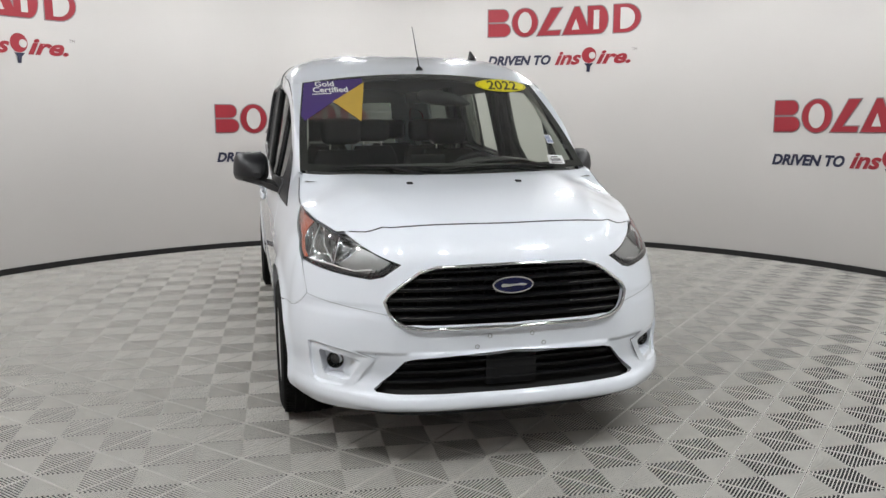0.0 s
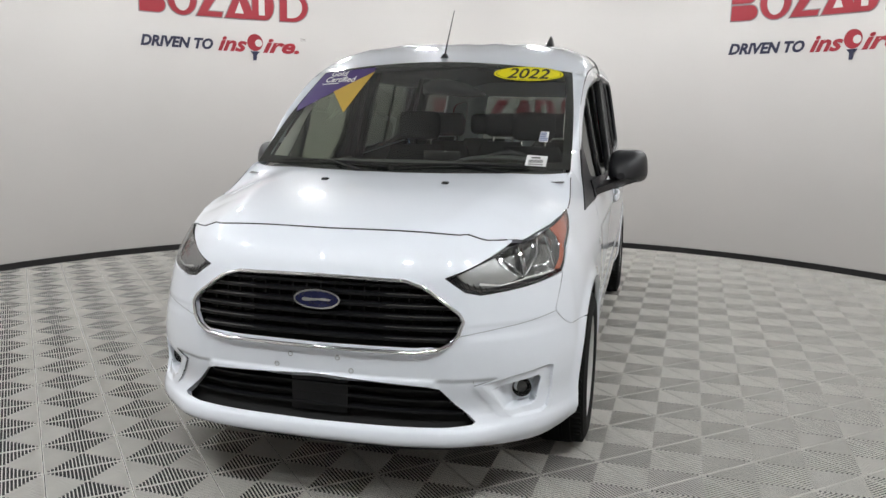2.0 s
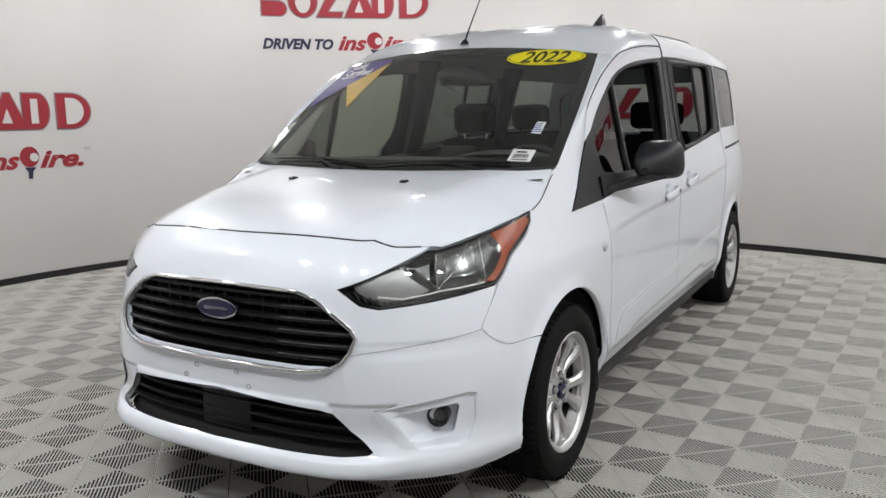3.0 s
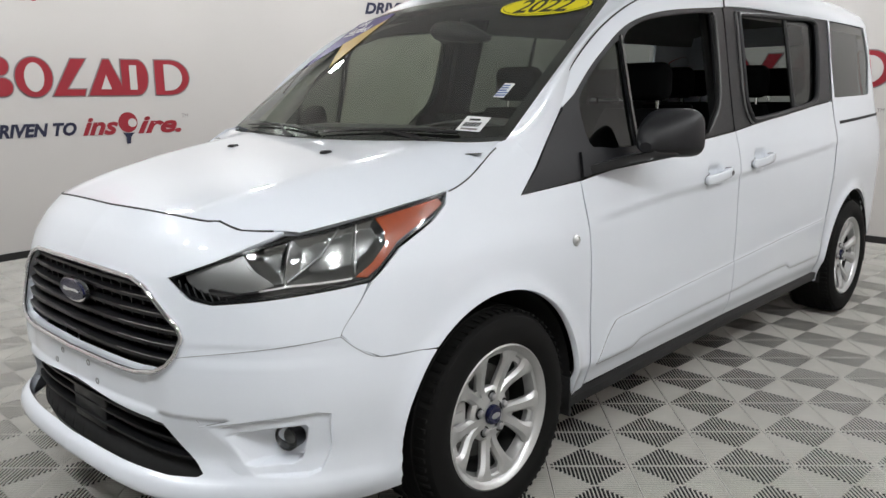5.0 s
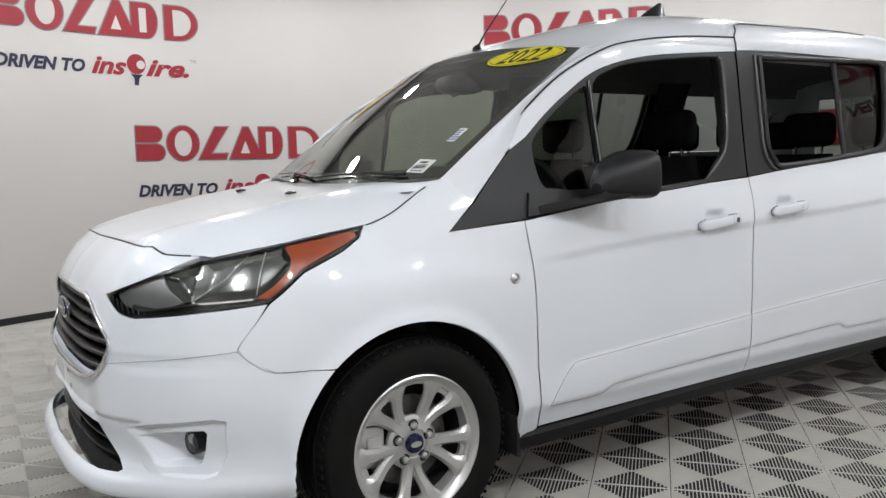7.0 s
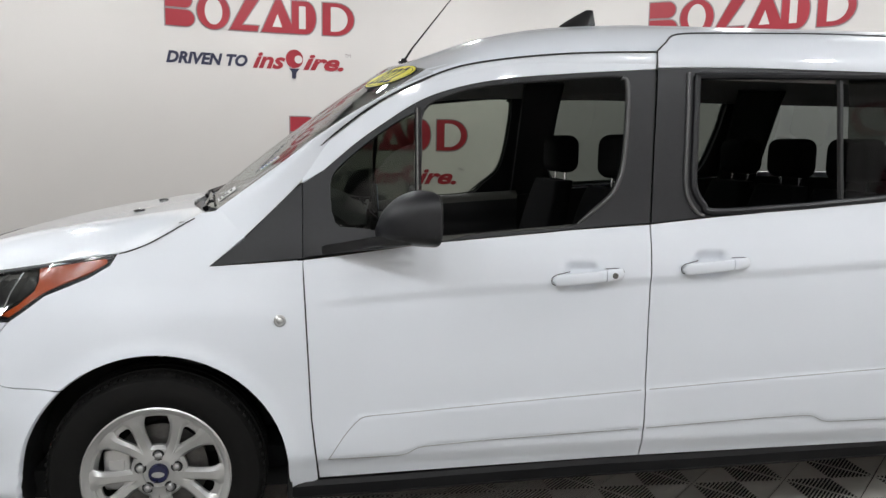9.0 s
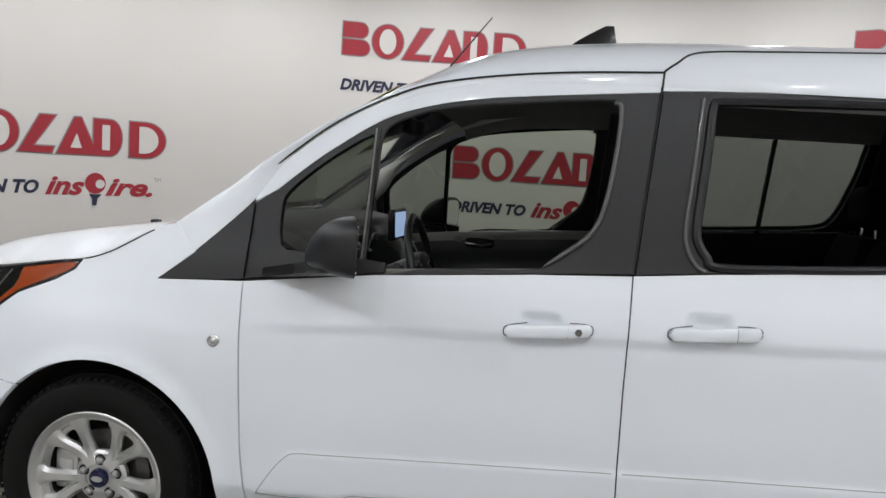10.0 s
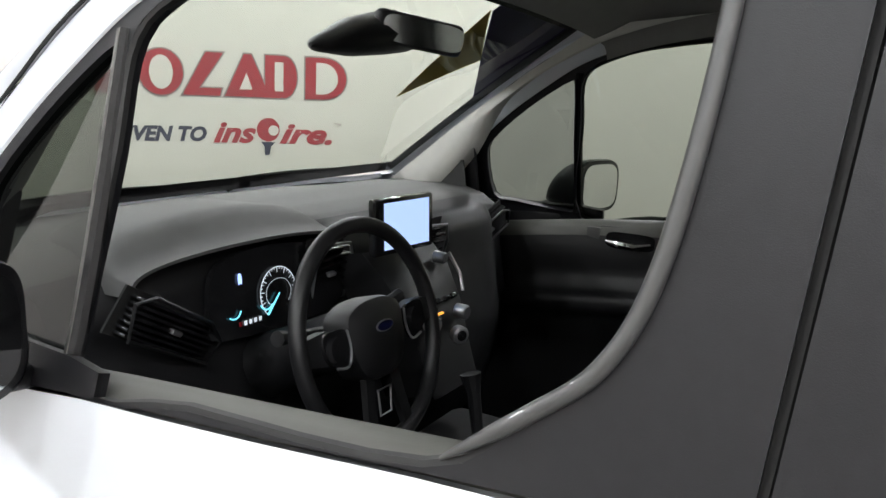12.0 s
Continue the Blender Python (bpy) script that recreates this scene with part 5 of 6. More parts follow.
for q in (1, -1):
    bm = bmesh.new()
    slab(bm, [(q * a, b) for a, b in ((.07, .02), (.12, .032), (.172, .028), (.172, -.012), (.12, -.022), (.068, -.03))], .02, lambda a, b, d: hub(a, b, .006 + d))
    part("wheel_spoke", bm, DASH_DARK, WHEEL, "black spoke")
    bm = bmesh.new()
    slab(bm, [(q * a, b) for a, b in curve([(.082, .022), (.105, .030), (.135, .026), (.138, .0), (.125, -.022), (.09, -.030), (.08, -.01)], 3, True)], .006, lambda a, b, d: hub(a, b, .013 + d))
    sw = part("spoke_bezel", bm, GLOSS_BLACK, WHEEL, "black switch bezel")
    bm = bmesh.new()
    tube(bm, [hub(q * a, b, .0135) for a, b in curve([(.080, .024), (.078, -.006), (.090, -.031), (.118, -.027)], 4)], .0022, 6)
    part("bezel_trim", bm, SILVER, sw, "slim silver trim")
    bm = bmesh.new()
    slab(bm, [(q * a, b) for a, b in round_loop(.110, 0, .020, .020, 20)], .006, lambda a, b, d: hub(a, b, .019 + d))
    part("spoke_buttons", bm, GLOSS_BLACK, sw, "black button cluster")
    bm = bmesh.new()
    slab(bm, [(q * a, b) for a, b in ((.020, -.07), (.045, -.066), (.062, -.165), (.040, -.172))], .012, lambda a, b, d: hub(a, b, .004 + d))
    part("lower_spoke", bm, DASH_DARK, WHEEL, "slim lower spoke")
bm = bmesh.new()
tube(bm, [hub(a, b, .012) for a, b in ((-.004, -.088), (.030, -.088), (.034, -.128), (.004, -.128))], .0022, 6, True)
part("spoke_trim", bm, SILVER, WHEEL, "small silver frame on the lower spoke")
bm = bmesh.new()
tube(bm, [hub(0, 0, -.03), hub(0, -.02, -.14), (.345, .66, .885)], [.05, .050, .06], 14)
part("steering_column", bm, DASH_DARK, WHEEL, "black column cover")
for q in (1, -1):
    bm = bmesh.new()
    tube(bm, [hub(q * .05, .02, -.06), hub(q * .13, .03, -.055), hub(q * .165, .035, -.05)], [.008, .009, .013], 8)
    part("column_stalk", bm, DASH_DARK, WHEEL, "black control stalk")
# centre screen and stack
STACK = new("centre_stack")
STACK.parent = VAN
bm = bmesh.new()
m = pose(.022, .735, 1.112, 3, 0, -4)
box(bm, (-.098, -.022, -.058), (.098, 0, .058), .008, m)
part("screen_case", bm, GLOSS_BLACK, STACK, "black screen surround")
bm = bmesh.new()
bm.faces.new([bm.verts.new(m @ Vector(v)) for v in ((-.078, .0015, -.046), (.074, .0015, -.046), (.074, .0015, .048), (-.078, .0015, .048))])
part("screen_display", bm, SCREEN_BLUE, STACK, "lit pale blue display", 0)
bm = bmesh.new()
rows = []
for x, y, z in ((.12, .70, 1.06), (.115, .755, 1.01), (.10, .80, .94), (.09, .83, .86), (.085, .86, .78)):
    rows.append([bm.verts.new(v) for v in ((x, y - .12, z - .02), (x, y - .005, z), (x - .015, y, z), (-x + .0, y, z), (-x - .012, y - .005, z), (-x - .012, y - .12, z - .02))])
for A, B in zip(rows, rows[1:]):
    for j in range(5):
        bm.faces.new((A[j], A[j + 1], B[j + 1], B[j]))
part("stack_body", bm, DASH_DARK, STACK, "black sloping console")
for k in range(6):
    bm = bmesh.new()
    box(bm, (.075 - .03 * k - .011, -.006, -.006), (.075 - .03 * k + .011, .004, .006), .003, pose(0, .80, .952, -30))
    part("console_button", bm, GLOSS_BLACK, STACK)
for x, z, r in ((-.075, 1.03, .013), (.06, .925, .016), (-.06, .925, .016)):
    bm = bmesh.new()
    lathe(bm, [(-.01, r), (.014, r * .95), (.017, r * .8), (.017, .0005)], pose(x, .70 + (1.09 - z) * .65 + .02, z, 0, 0, 90) , 20)
    part("console_knob", bm, SILVER, STACK, "silver-ringed knob")
bm = bmesh.new()
tube(bm, [(-.112, .762, 1.035), (-.125, .785, .99), (-.115, .80, .955)], .004, 6)
part("console_trim", bm, SILVER, STACK, "curved silver trim")
bm = bmesh.new()
lathe(bm, [(-.01, .018), (.006, .018), (.009, .014), (.009, .0005)], pose(.015, .868, .900, 0, 0, 62), 24)
knob = part("start_button", bm, SILVER, STACK, "silver-ringed round button")
bm = bmesh.new()
lathe(bm, [(.008, .012), (.0105, .010), (.011, .0005)], pose(.015, .868, .900, 0, 0, 62), 20)
part("button_face", bm, GLOSS_BLACK, knob)
bm = bmesh.new()
box(bm, (.03, .832, .942), (.06, .838, .946), .001)
part("warning_light", bm, LAMP_ORANGE, STACK, "small orange lit button")
bm = bmesh.new()
box(bm, (-.11, .80, .50), (.11, 1.45, .70), .03)
part("floor_console", bm, DASH_DARK, STACK, "low black floor console")
bm = bmesh.new()
tube(bm, [(.03, .93, .70), (.03, .915, .79), (.03, .905, .83)], [.012, .014, .022], 10)
part("gear_lever", bm, DASH_DARK, STACK, "black gear lever")
# air vents
for x, w, h, y, z, yaw in ((.560, .115, .038, .664, 1.000, 10), (.165, .06, .07, .655, 1.02, 0), (-.155, .06, .07, .69, 1.02, 0), (-.60, .09, .038, .618, 1.0, -10)):
    V = new("air_vent")
    V.parent = VAN
    m = pose(x, y, z, -14, 0 if abs(x) < .3 else (-28 if x > 0 else 28), yaw)
    bm = bmesh.new()
    tube(bm, [m @ Vector((w * a, .004, h * b)) for a, b in ((-.9, -.8), (-1, .3), (-.6, .9), (.7, 1), (1, .5), (.8, -.9))], .0035, 6, True)
    part("vent_frame", bm, SILVER if abs(x) < .3 else DASH_DARK, V, "slim vent frame")
    bm = bmesh.new()
    box(bm, (-w, -.03, -h), (w, -.026, h), 0, m)
    part("vent_back", bm, MATT_BLACK, V)
    for k in range(7):
        bm = bmesh.new()
        q = -.75 + .25 * k
        box(bm, (-w * .88, -.022, h * q - .003), (w * .88, .0, h * q + .002), .001, m)
        part("vent_slat", bm, GLOSS_BLACK, V)
    bm = bmesh.new()
    box(bm, (-.012, -.005, -.004), (.012, .006, .004), .002, m)
    part("vent_tab", bm, SILVER, V, "silver vent tab")
# rear-view mirror and sensor box
REAR = new("rear_view_mirror")
REAR.parent = VAN
bm = bmesh.new()
rings = []
for x, y, z, w, h in ((.255, .672, 1.432, .004, .004), (.235, .674, 1.434, .026, .014), (.15, .680, 1.452, .05, .036), (.06, .684, 1.466, .055, .042), (-.02, .684, 1.470, .05, .036), (-.05, .684, 1.472, .022, .02)):
    rings.append([bm.verts.new((x, y + w * math.cos(q), z + .02 + h * math.sin(q))) for q in [2 * math.pi * j / 14 for j in range(14)]])
for A, B in zip(rings, rings[1:]):
    for j in range(14):
        bm.faces.new((A[j], A[(j + 1) % 14], B[(j + 1) % 14], B[j]))
bm.faces.new(rings[0][::-1]), bm.faces.new(rings[-1])
part("sensor_box", bm, DASH_DARK, REAR, "black sensor cover on the windscreen")
bm = bmesh.new()
m = pose(.012, .752, 1.488, -4, -5, -18)
box(bm, (-.110, -.026, -.032), (.110, .004, .032), .014, m, 3)
part("mirror_case", bm, DASH_DARK, REAR, "black mirror case")
bm = bmesh.new()
slab(bm, [(a * .102, b * .026) for a, b in [(math.copysign(abs(math.cos(q)) ** .35, math.cos(q)), math.copysign(abs(math.sin(q)) ** .5, math.sin(q))) for q in [2 * math.pi * k / 36 for k in range(36)]]], .002, lambda a, b, d: tuple(m @ Vector((a, .0065 + d, b))))
part("mirror_face", bm, CHROME, REAR, "mirror glass")
bm = bmesh.new()
tube(bm, [(.02, .68, 1.52), (.01, .715, 1.50), (.01, .737, 1.488)], [.016, .014, .018], 8)
part("mirror_stem", bm, DASH_DARK, REAR)
# headliner, pillar trims, door linings, floor


def liner_at(s, t):
    x, y, z = roof_at(s, .02 + .96 * t)
    return (x * .965, max(y + .03, .78), z - .035 - .02 * abs(2 * t - 1) ** 3)


sheet("headliner", liner_at, 40, 40, LINER, VAN, "grey cloth headliner")
for s in (1, -1):
    bm = bmesh.new()
    m = pose(s * .36, .98, 1.625, 14, 0, 0)
    box(bm, (-.20, -.10, -.012), (.20, .10, .012), .010, m)
    part("sun_visor", bm, LINER, VAN, "folded grey sun visor")
    inner, edge, n = pillar_line(s)

    def trim_at(a, b):
        p, q = Vector(inner(a)), Vector(edge(a))
        r = p.lerp(q, .05 + b * 1.25)
        return tuple(r + Vector((-s * (.035 + .03 * math.sin(math.pi * b)), .030 + .03 * math.sin(math.pi * b), -.012)))
    sheet("pillar_trim", trim_at, n, 6, PILLAR_GREY, VAN, "pale grey windscreen pillar trim")
    # corner behind the front pillar
    panel("sail_lining", [[(.20, 1.0), (.50, 1.05), (.50, 1.22), (.43, 1.20), (.30, 1.10)]], side(s, -.045, True), DASH_DARK, VAN, "dark corner lining", 0.1, 0.1, 0.02)
    panel("sail_insert", [[(.345, 1.082), (.470, 1.090), (.470, 1.180), (.438, 1.172)]], side(s, -.068, True), DASH, VAN, "small triangular corner insert", 0.1, 0.1, 0.006)
    # door lining with a ledge, an armrest and an opener
    LINING = new("door_lining")
    LINING.parent = VAN

    def lining_at(a, b):
        y = .50 + 1.03 * a
        top = belt_z(y) + .004
        x = side_x(y, top) - .012
        prof_ = [(x, top - .012), (x - .02, top + .004), (x - .055, top + .006), (x - .080, top - .015), (x - .088, top - .08), (x - .080, top - .15), (x - .10, top - .19), (x - .14, top - .20), (x - .14, top - .24), (x - .09, top - .27), (x - .085, top - .5), (x - .085, .32)]
        k = b * (len(prof_) - 1)
        i = min(int(k), len(prof_) - 2)
        p, q = prof_[i], prof_[i + 1]
        return (s * (p[0] + (q[0] - p[0]) * (k - i)), y, p[1] + (q[1] - p[1]) * (k - i))
    sheet("lining_panel", lambda a, b: lining_at(a, .30 + .70 * b), 24, 24, DASH_DARK, LINING, "black door lining")
    # window light on the lining's top is put into this paler colour
    sheet("lining_ledge", lambda a, b: lining_at(a, .30 * b), 24, 10, LEDGE_LIT, LINING, "upper ledge with window light in its paler grey")
    bm = bmesh.new()
    xo = s * (side_x(.95, 1.0) - .098)
    tube(bm, [(xo - s * .014, .905, .988), (xo - s * .024, .94, .986), (xo - s * .024, .985, .982), (xo - s * .014, 1.03, .992)], [.006, .010, .010, .006], 8)
    part("inner_handle", bm, CHROME, LINING, "chrome inside door handle")
    bm = bmesh.new()
    plate = [(.958 + .092 * math.copysign(abs(math.cos(q)) ** .4, math.cos(q)), .998 + .031 * math.copysign(abs(math.sin(q)) ** .5, math.sin(q))) for q in [2 * math.pi * k / 32 for k in range(32)]]
    slab(bm, plate, .012, lambda a, b, d: (xo - s * (.001 + d), a, b))
    part("handle_surround", bm, DASH, LINING, "charcoal handle surround")
    # raised black plate in place of the shaded hollow behind the handle
    bm = bmesh.new()
    slab(bm, [(.972 + (a - .958) * .74, .994 + (b - .998) * .74) for a, b in plate], .003, lambda a, b, d: (xo - s * (.013 + d), a, b))
    part("recess_shade", bm, GLOSS_BLACK, LINING, "black plate for the shade in the handle recess")
    bm = bmesh.new()
    box(bm, (min(xo, xo - s * .01), .845, .985), (max(xo, xo - s * .01), .885, 1.022), .004)
    part("lock_switch", bm, DASH, LINING, "small door lock switch")
    # lining of the sliding door and rear sides
    panel("side_lining", [[(1.56, .32), (3.80, .40), (3.80, 1.17), (2.8, 1.18), (2.35, 1.145), (1.76, 1.098), (1.56, 1.08)]], side(s, -.06, True), DASH_DARK, VAN, "black rear side lining", 0.2, 0.2, 0)
    for y0, y1, tilt in ((1.50, 1.68, .05), (2.64, 2.86, .08)):
        panel("pillar_lining", [[(y0, 1.07), (y1 - .02, 1.09), (y1 + tilt, 1.64), (y0 + tilt * .6, 1.63)]], side(s, -.055, True), DASH_DARK, VAN, "dark pillar lining", 0.1, 0.1, 0.03)
    # rubber and bright bevel round the front window
    rear_edge = curve([(1.462, 1.55), (1.482, 1.53), (1.476, 1.40), (1.456, 1.262), (1.424, 1.187), (1.37, 1.138), (1.30, 1.086)], 10)
    bm = bmesh.new()
    tube(bm, [side(s, .000, True)(y, z) for y, z in rear_edge], [min(.0078, .002 + .0008 * (len(rear_edge) - 1 - k)) for k in range(len(rear_edge))], 18)
    part("window_bevel", bm, BEVEL, VAN, "grey rounded window edge")
    bm = bmesh.new()
    tube(bm, [side(s, -.003, True)(y, z) for y, z in curve([(1.700, 1.575), (1.692, 1.45), (1.683, 1.33), (1.675, 1.22), (1.682, 1.165), (1.708, 1.122), (1.735, 1.108)], 8)], .007, 18)
    part("window_bevel", bm, BEVEL, VAN, "grey rounded window edge")
    bm = bmesh.new()
    tube(bm, [side(s, -.012, True)(y, z) for y, z in main_hole], .007, 6, True)
    part("window_seal", bm, SEAL, VAN, "black window seal")
bm = bmesh.new()
box(bm, (-.74, .1, .28), (.74, 3.85, .36), .02)
part("cabin_floor", bm, CLOTH, VAN, "dark carpeted floor")
bm = bmesh.new()
box(bm, (-.70, -.60, .20), (.70, .60, .30), .02)
box(bm, (-.60, -.62, .28), (.60, .05, .86), .05)
part("underbody", bm, MATT_BLACK, VAN, "dark underbody and engine bay")
bm = bmesh.new()
box(bm, (-.72, .05, .30), (.72, .12, 1.06), .01)
part("bulkhead", bm, MATT_BLACK, VAN)
# seats


def seat(x, y, headrest=True, width=.48):
    S = new("seat")
    S.parent = VAN
    w = width / 2
    bm = bmesh.new()
    box(bm, (x - w, y - .50, .52), (x + w, y + .06, .70), .06, None, 3)
    part("seat_cushion", bm, CLOTH, S, "black cloth cushion")
    bm = bmesh.new()
    rings = []
    for k in range(11):
        q = k / 10
        z = .64 + .53 * q
        yy = y + .02 + .12 * q
        hw = w * (1.0 - .10 * q - .22 * q ** 6)
        t = .075 * (1 - .3 * q)
        ring_ = []
        for j in range(20):
            a = 2 * math.pi * j / 20
            c_, s_ = math.cos(a), math.sin(a)
            ring_.append(bm.verts.new((x + hw * math.copysign(abs(c_) ** .5, c_), yy + t * math.copysign(abs(s_) ** .7, s_) - .03 * abs(c_) ** 3, z)))
        rings.append(ring_)
    for A, B in zip(rings, rings[1:]):
        for j in range(20):
            bm.faces.new((A[j], A[(j + 1) % 20], B[(j + 1) % 20], B[j]))
    bm.faces.new(rings[0][::-1]), bm.faces.new(rings[-1])
    part("backrest", bm, CLOTH, S, "black cloth backrest", 60)
    if headrest:
        bm = bmesh.new()
        box(bm, (x - .13, y + .105, 1.205), (x + .13, y + .215, 1.375), .045, None, 4)
        HR = part("headrest", bm, CLOTH, S, "black cloth headrest", 60)
        for q in (-1, 1):
            bm = bmesh.new()
            tube(bm, [(x + q * .072, y + .16, 1.14), (x + q * .072, y + .16, 1.22)], .0065, 8)
            part("headrest_post", bm, CHROME, HR, "chrome headrest post")


for x in (.36, -.36):
    seat(x, 1.47)
for x in (.42, 0, -.42):
    seat(x, 2.42, True, .42)
for x in (.30, -.30):
    seat(x, 3.25, True, .5)

# stickers on the windscreen


def on_screen(x, z, off=.004):
    q, r = (x / .73) ** 2, (x / .66) ** 2
    z0, z1 = 1.10 + .023 * q, 1.615 - .047 * r
    return screen_at(x, (z - z0) / (z1 - z0), off)


def sticker(name, loop, mat, parent, off, label):
    pts, faces, rim = flat([loop], .04, .04)
    me = bpy.data.meshes.new(name)
    me.from_pydata([on_screen(a, b, off) for a, b in pts], [], faces)
    return finish(name, me, mat, parent, label)


YEAR = new("year_sticker")
YEAR.parent = VAN
sticker("sticker_edge", round_loop(.457, 1.549, .170, .041, 40), INK, YEAR, -.002, "black outline")
sticker("sticker_ground", round_loop(.457, 1.549, .166, .039, 40), YELLOW, YEAR, -.003, "yellow oval")
sticker("sticker_ring", round_loop(.457, 1.549, .156, .0345, 40), INK, YEAR, -.0034, "thin black ring")
sticker("sticker_face", round_loop(.457, 1.549, .153, .0335, 40), YELLOW, YEAR, -.0038, "yellow oval")
write("sticker_year", "2022", .078, .360, .556, 1.523, lambda a, b: on_screen(a, b, -.0045), INK, YEAR, 0.15, 0.0012, "black year 2022")
CERT = new("certified_sticker")
CERT.parent = VAN
sticker("sticker_ground", [(-.655, 1.562), (-.345, 1.585), (-.345, 1.56), (-.520, 1.448), (-.680, 1.345), (-.695, 1.375)], PURPLE, CERT, -.002, "dark purple sheet")
sticker("sticker_wedge", [(-.338, 1.56), (-.522, 1.448), (-.398, 1.340)], GOLD, CERT, -.003, "gold triangle")
write("sticker_text", "Gold", .044, -.600, -.500, 1.537, lambda a, b: on_screen(a, b, -.004), PAPER, CERT, 0, .001, "white words")
write("sticker_text", "Certified", .044, -.615, -.432, 1.502, lambda a, b: on_screen(a, b, -.004), PAPER, CERT, 0, .001, "white words")
sticker("sticker_bar", [(-.622, 1.488), (-.520, 1.492), (-.520, 1.497), (-.622, 1.493)], PAPER, CERT, -.004, "small white line")
BAR = new("barcode_sticker")
BAR.parent = VAN
sticker("sticker_paper", [(.538, 1.134), (.628, 1.131), (.630, 1.170), (.541, 1.174)], PAPER, BAR, -.002, "white paper label")
for k in range(18):
    x = .552 + .0034 * k
    sticker("sticker_bar", [(x, 1.144), (x + .002, 1.144), (x + .002, 1.156), (x, 1.156)], INK, BAR, -.003, "black bar")
sticker("sticker_line", [(.560, 1.161), (.600, 1.160), (.600, 1.165), (.560, 1.166)], INK, BAR, -.003, "black bar")
sticker("sticker_line", [(.552, 1.137), (.614, 1.135), (.614, 1.139), (.552, 1.141)], SIGN_GREY, BAR, -.003, "grey bar")
SLIP = new("info_sticker")
SLIP.parent = VAN
sticker("sticker_paper", [(.577, 1.228), (.616, 1.226), (.616, 1.268), (.578, 1.270)], PAPER, SLIP, -.002, "white label with blue stripes")
for k in range(5):
    z = 1.231 + .0072 * k
    sticker("sticker_line", [(.579, z), (.606 if k > 1 else .615, z), (.606 if k > 1 else .615, z + .004), (.579, z + .004)], LABEL_BLUE, SLIP, -.003, "blue stripe")

# seam lines on the front cover and the roof


def seam_line(name, pts, parent, r=.0022):
    bm = bmesh.new()
    tube(bm, pts, r, 5)
    return part(name, bm, SEAL, parent, "thin dark panel gap")


lip = [(-.60 + .03 * k) for k in range(41)]
seam_line("bonnet_gap", [(x, cut_y(abs(x)), on_nose(abs(x), cut_y(abs(x))) - .0005) for x in lip], VAN, .0028)
for s in (1, -1):
    seam_line("bonnet_gap", [(s * (edge_x(y) + .001), y, bonnet_edge(y) + .001) for y in [-.105 + .0115 * k for k in range(20)]], VAN, .0022)
for s in (1, -1):
    a, b = nose_u(.485, .622), nose_uy(-.512, .668)
    seam_line("panel_gap", [front(-.0005)(s * (a + (b - a) * k / 14), .622 + .046 * (k / 14) ** .8) for k in range(15)], BUMPER, .0006)
    rim = [(-.416, .790), (-.46, .738), (-.505, .684), (-.512, .668)] + curve([(-.512, .668), (-.477, .6325), (-.4235, .605), (-.30, .601)], 4)[1:]
    seam_line("panel_gap", [(s * q[0], q[1], q[2]) for q in (front(-.0006)(nose_uy(y, z), z) for y, z in rim)], BUMPER, .0006)
    # thin grey tubes standing in for the shade line round the lower door moulding
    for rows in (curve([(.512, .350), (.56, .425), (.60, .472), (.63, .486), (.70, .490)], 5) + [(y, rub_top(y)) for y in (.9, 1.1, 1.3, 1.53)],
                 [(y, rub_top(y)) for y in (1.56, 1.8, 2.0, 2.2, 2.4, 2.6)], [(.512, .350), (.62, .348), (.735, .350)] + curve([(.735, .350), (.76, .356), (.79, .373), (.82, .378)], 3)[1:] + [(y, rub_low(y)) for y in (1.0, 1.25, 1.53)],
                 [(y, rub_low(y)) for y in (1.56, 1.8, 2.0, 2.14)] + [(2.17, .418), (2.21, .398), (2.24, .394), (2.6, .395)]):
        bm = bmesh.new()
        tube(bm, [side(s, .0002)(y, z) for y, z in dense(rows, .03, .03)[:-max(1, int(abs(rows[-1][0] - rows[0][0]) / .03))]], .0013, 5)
        part("moulding_shade", bm, LINE_GREY, VAN, "thin grey line for the moulding's shade")
    # roof edge gap over the front door and round the sliding door
    line = curve([(1.588, 1.642), (1.624, 1.671), (1.69, 1.710), (1.886, 1.724), (2.30, 1.740), (2.7, 1.738)], 5)

    def shell(y, z):
        foot, midz = roof_foot(y), roof_mid(y)
        x = body_x(y, z)
        if z > foot:
            q = min(1, (z - foot) / (midz - foot))
            e = side_x(y, foot) * (1 - q * q) ** .25
            x = max(x, e) if z < 1.66 else e
        return (s * (x + .003), y, z)
    seam_line("roof_gap", [shell(y, z) for y, z in line], VAN, .003)
    # thick dark bar added behind the pillar gap, for the shade inside
    seam_line("door_gap", [side(s, -.022)(1.547 + .040 * k / 12, 1.082 + .50 * k / 12) for k in range(13)], VAN, .009)
    seam_line("door_gap", [shell(1.5865, 1.585), shell(1.588, 1.61), shell(1.590, 1.641)], VAN, .003)
    seam_line("roof_gap", [shell(y, z) for y, z in curve([(.432, 1.255), (.520, 1.341), (.679, 1.460), (.871, 1.554), (1.03, 1.594), (1.298, 1.626), (1.588, 1.641)], 5)], VAN, .003)

# ---- ribbed floor tiles ----
SIDE, ANGLE, GAP = 0.2785, 42.5, 0.0016
U = Vector((math.cos(radians(ANGLE)), math.sin(radians(ANGLE)), 0))
Vv = Vector((math.sin(radians(ANGLE)), -math.cos(radians(ANGLE)), 0))
PHASE = (-0.0239, -0.0425)


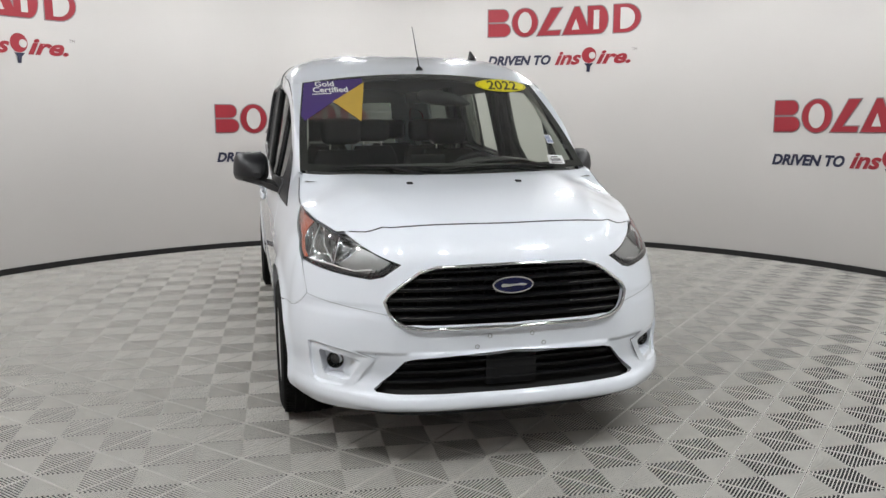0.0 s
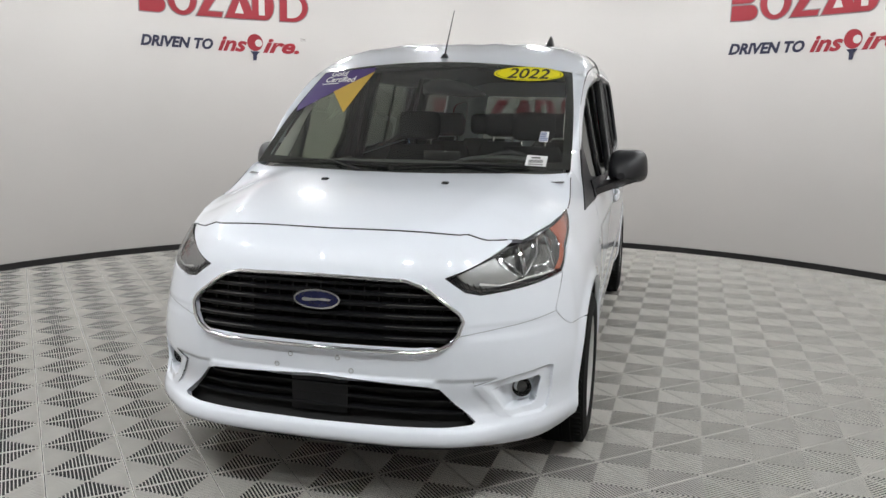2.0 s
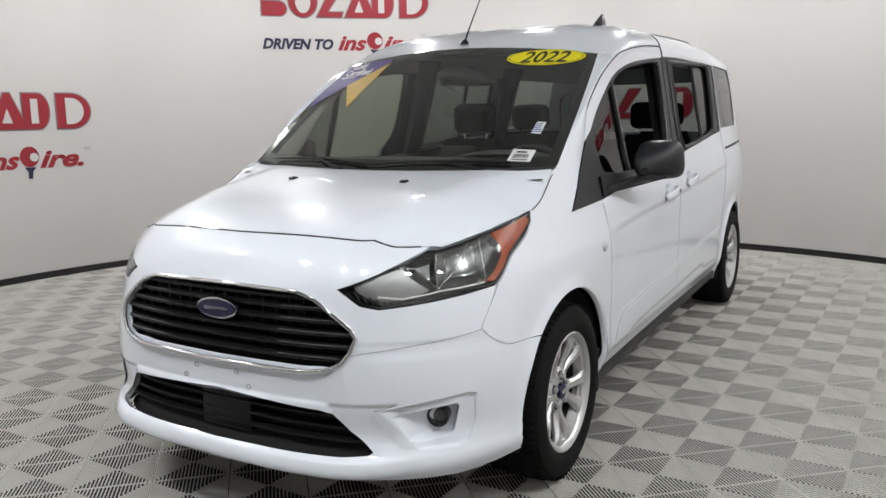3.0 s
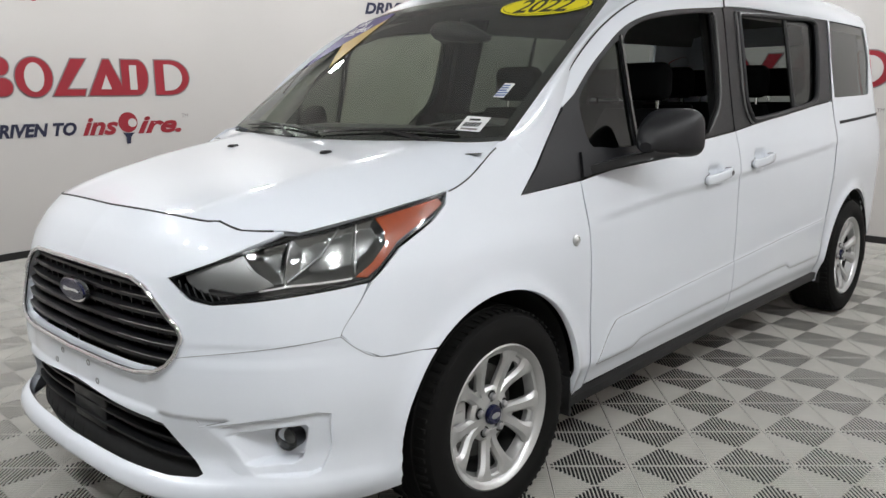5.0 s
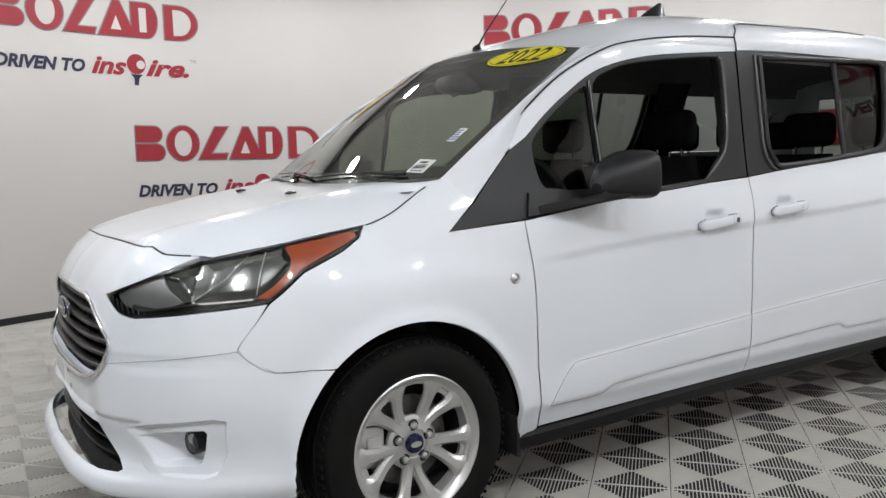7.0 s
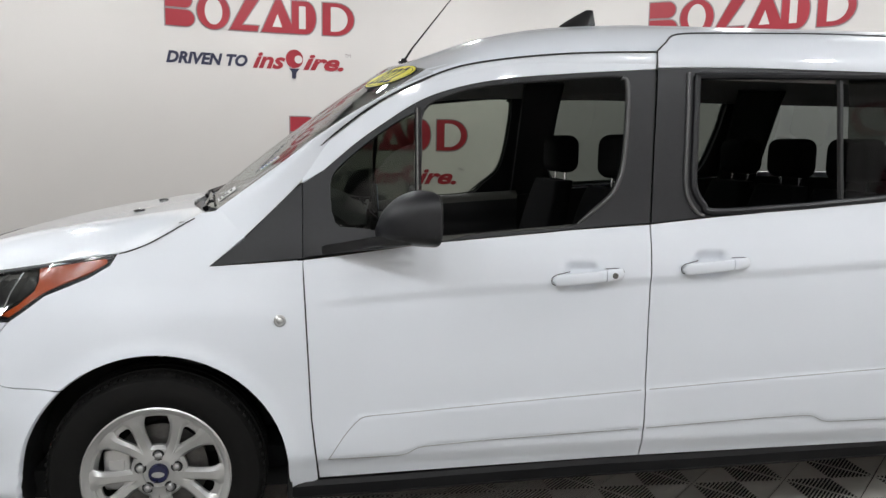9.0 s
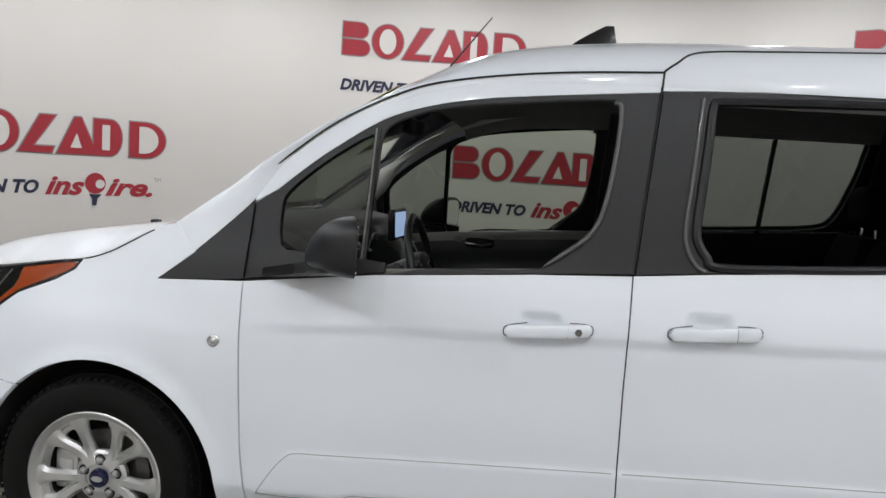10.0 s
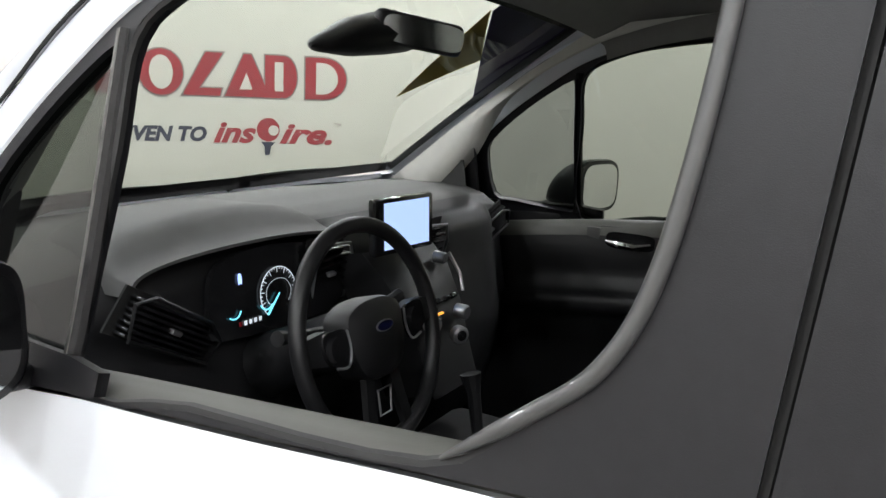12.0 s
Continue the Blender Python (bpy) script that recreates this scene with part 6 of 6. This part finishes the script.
def tile_geometry():
    """Ribs square to each edge in four triangles, and an edge frame; corner at 0, 0."""
    V, F = [], []

    def bar(a0, a1, b0, b1, h=0.0):
        k = len(V)
        V.extend([(a0, b0, h), (a1, b0, h), (a1, b1, h), (a0, b1, h), (a0, b0, -DEEP), (a1, b0, -DEEP), (a1, b1, -DEEP), (a0, b1, -DEEP)])
        F.append((k, k + 1, k + 2, k + 3))
        F.append((k, k + 4, k + 5, k + 1)), F.append((k + 1, k + 5, k + 6, k + 2))
        F.append((k + 2, k + 6, k + 7, k + 3)), F.append((k + 3, k + 7, k + 4, k))
    n = 21
    lo, hi = GAP, SIDE - GAP
    edge_w = .0020
    p = (hi - lo - 2 * edge_w) / n
    w = p * .24
    for k in range(n):
        c = lo + edge_w + (k + .5) * p
        reach = min(c, SIDE - c)
        if reach - lo - edge_w > .003:
            bar(c - w / 2, c + w / 2, lo + edge_w, reach), bar(c - w / 2, c + w / 2, SIDE - reach, hi - edge_w)
            bar(lo + edge_w, reach, c - w / 2, c + w / 2), bar(SIDE - reach, hi - edge_w, c - w / 2, c + w / 2)
    bar(lo, hi, lo, lo + edge_w, -.0018), bar(lo, hi, hi - edge_w, hi, -.0018)
    bar(lo, lo + edge_w, lo + edge_w, hi - edge_w, -.0018), bar(hi - edge_w, hi, lo + edge_w, hi - edge_w, -.0018)
    return V, F


TV, TF = tile_geometry()
tile_mesh = bpy.data.meshes.new("floor_tile")
tile_mesh.from_pydata(TV, [], TF)
tile_mesh.materials.append(TILE)
cells = []
for i in range(-26, 27):
    for j in range(-26, 27):
        o = U * (i * SIDE + PHASE[0]) + Vv * (j * SIDE + PHASE[1])
        m = o + (U + Vv) * SIDE / 2
        r = math.hypot(m.x - CX, m.y - CY)
        if r < RADIUS + .16 or (m.y < -2.2 and abs(m.x) < 2.6 and m.y > -5.2):
            cells.append((max(0, abs(m.x - .3) - .9) + max(0, -1.0 - m.y, m.y - 2.6), i, j, o))
cells.sort(key=lambda c: c[:3])
turned = Matrix(((U.x, Vv.x, 0, 0), (U.y, Vv.y, 0, 0), (0, 0, 1, 0), (0, 0, 0, 1)))
for _, i, j, o in cells[:300]:
    ob = new("floor_tile", tile_mesh)
    ob.parent = FLOOR
    ob.matrix_basis = Matrix.Translation(o) @ turned
rest = [o for _, i, j, o in cells[300:]]
base = np.array(TV) @ np.array(turned.to_3x3()).T
allv = np.concatenate([base + np.array(o) for o in rest])
allf = np.concatenate([np.array(TF) + k * len(TV) for k in range(len(rest))])
me = bpy.data.meshes.new("floor_tiles")
me.from_pydata(allv.tolist(), [], allf.tolist())
ob = finish("floor_tiles", me, TILE, FLOOR)
tagged(ob, "", "", "", "stuff")
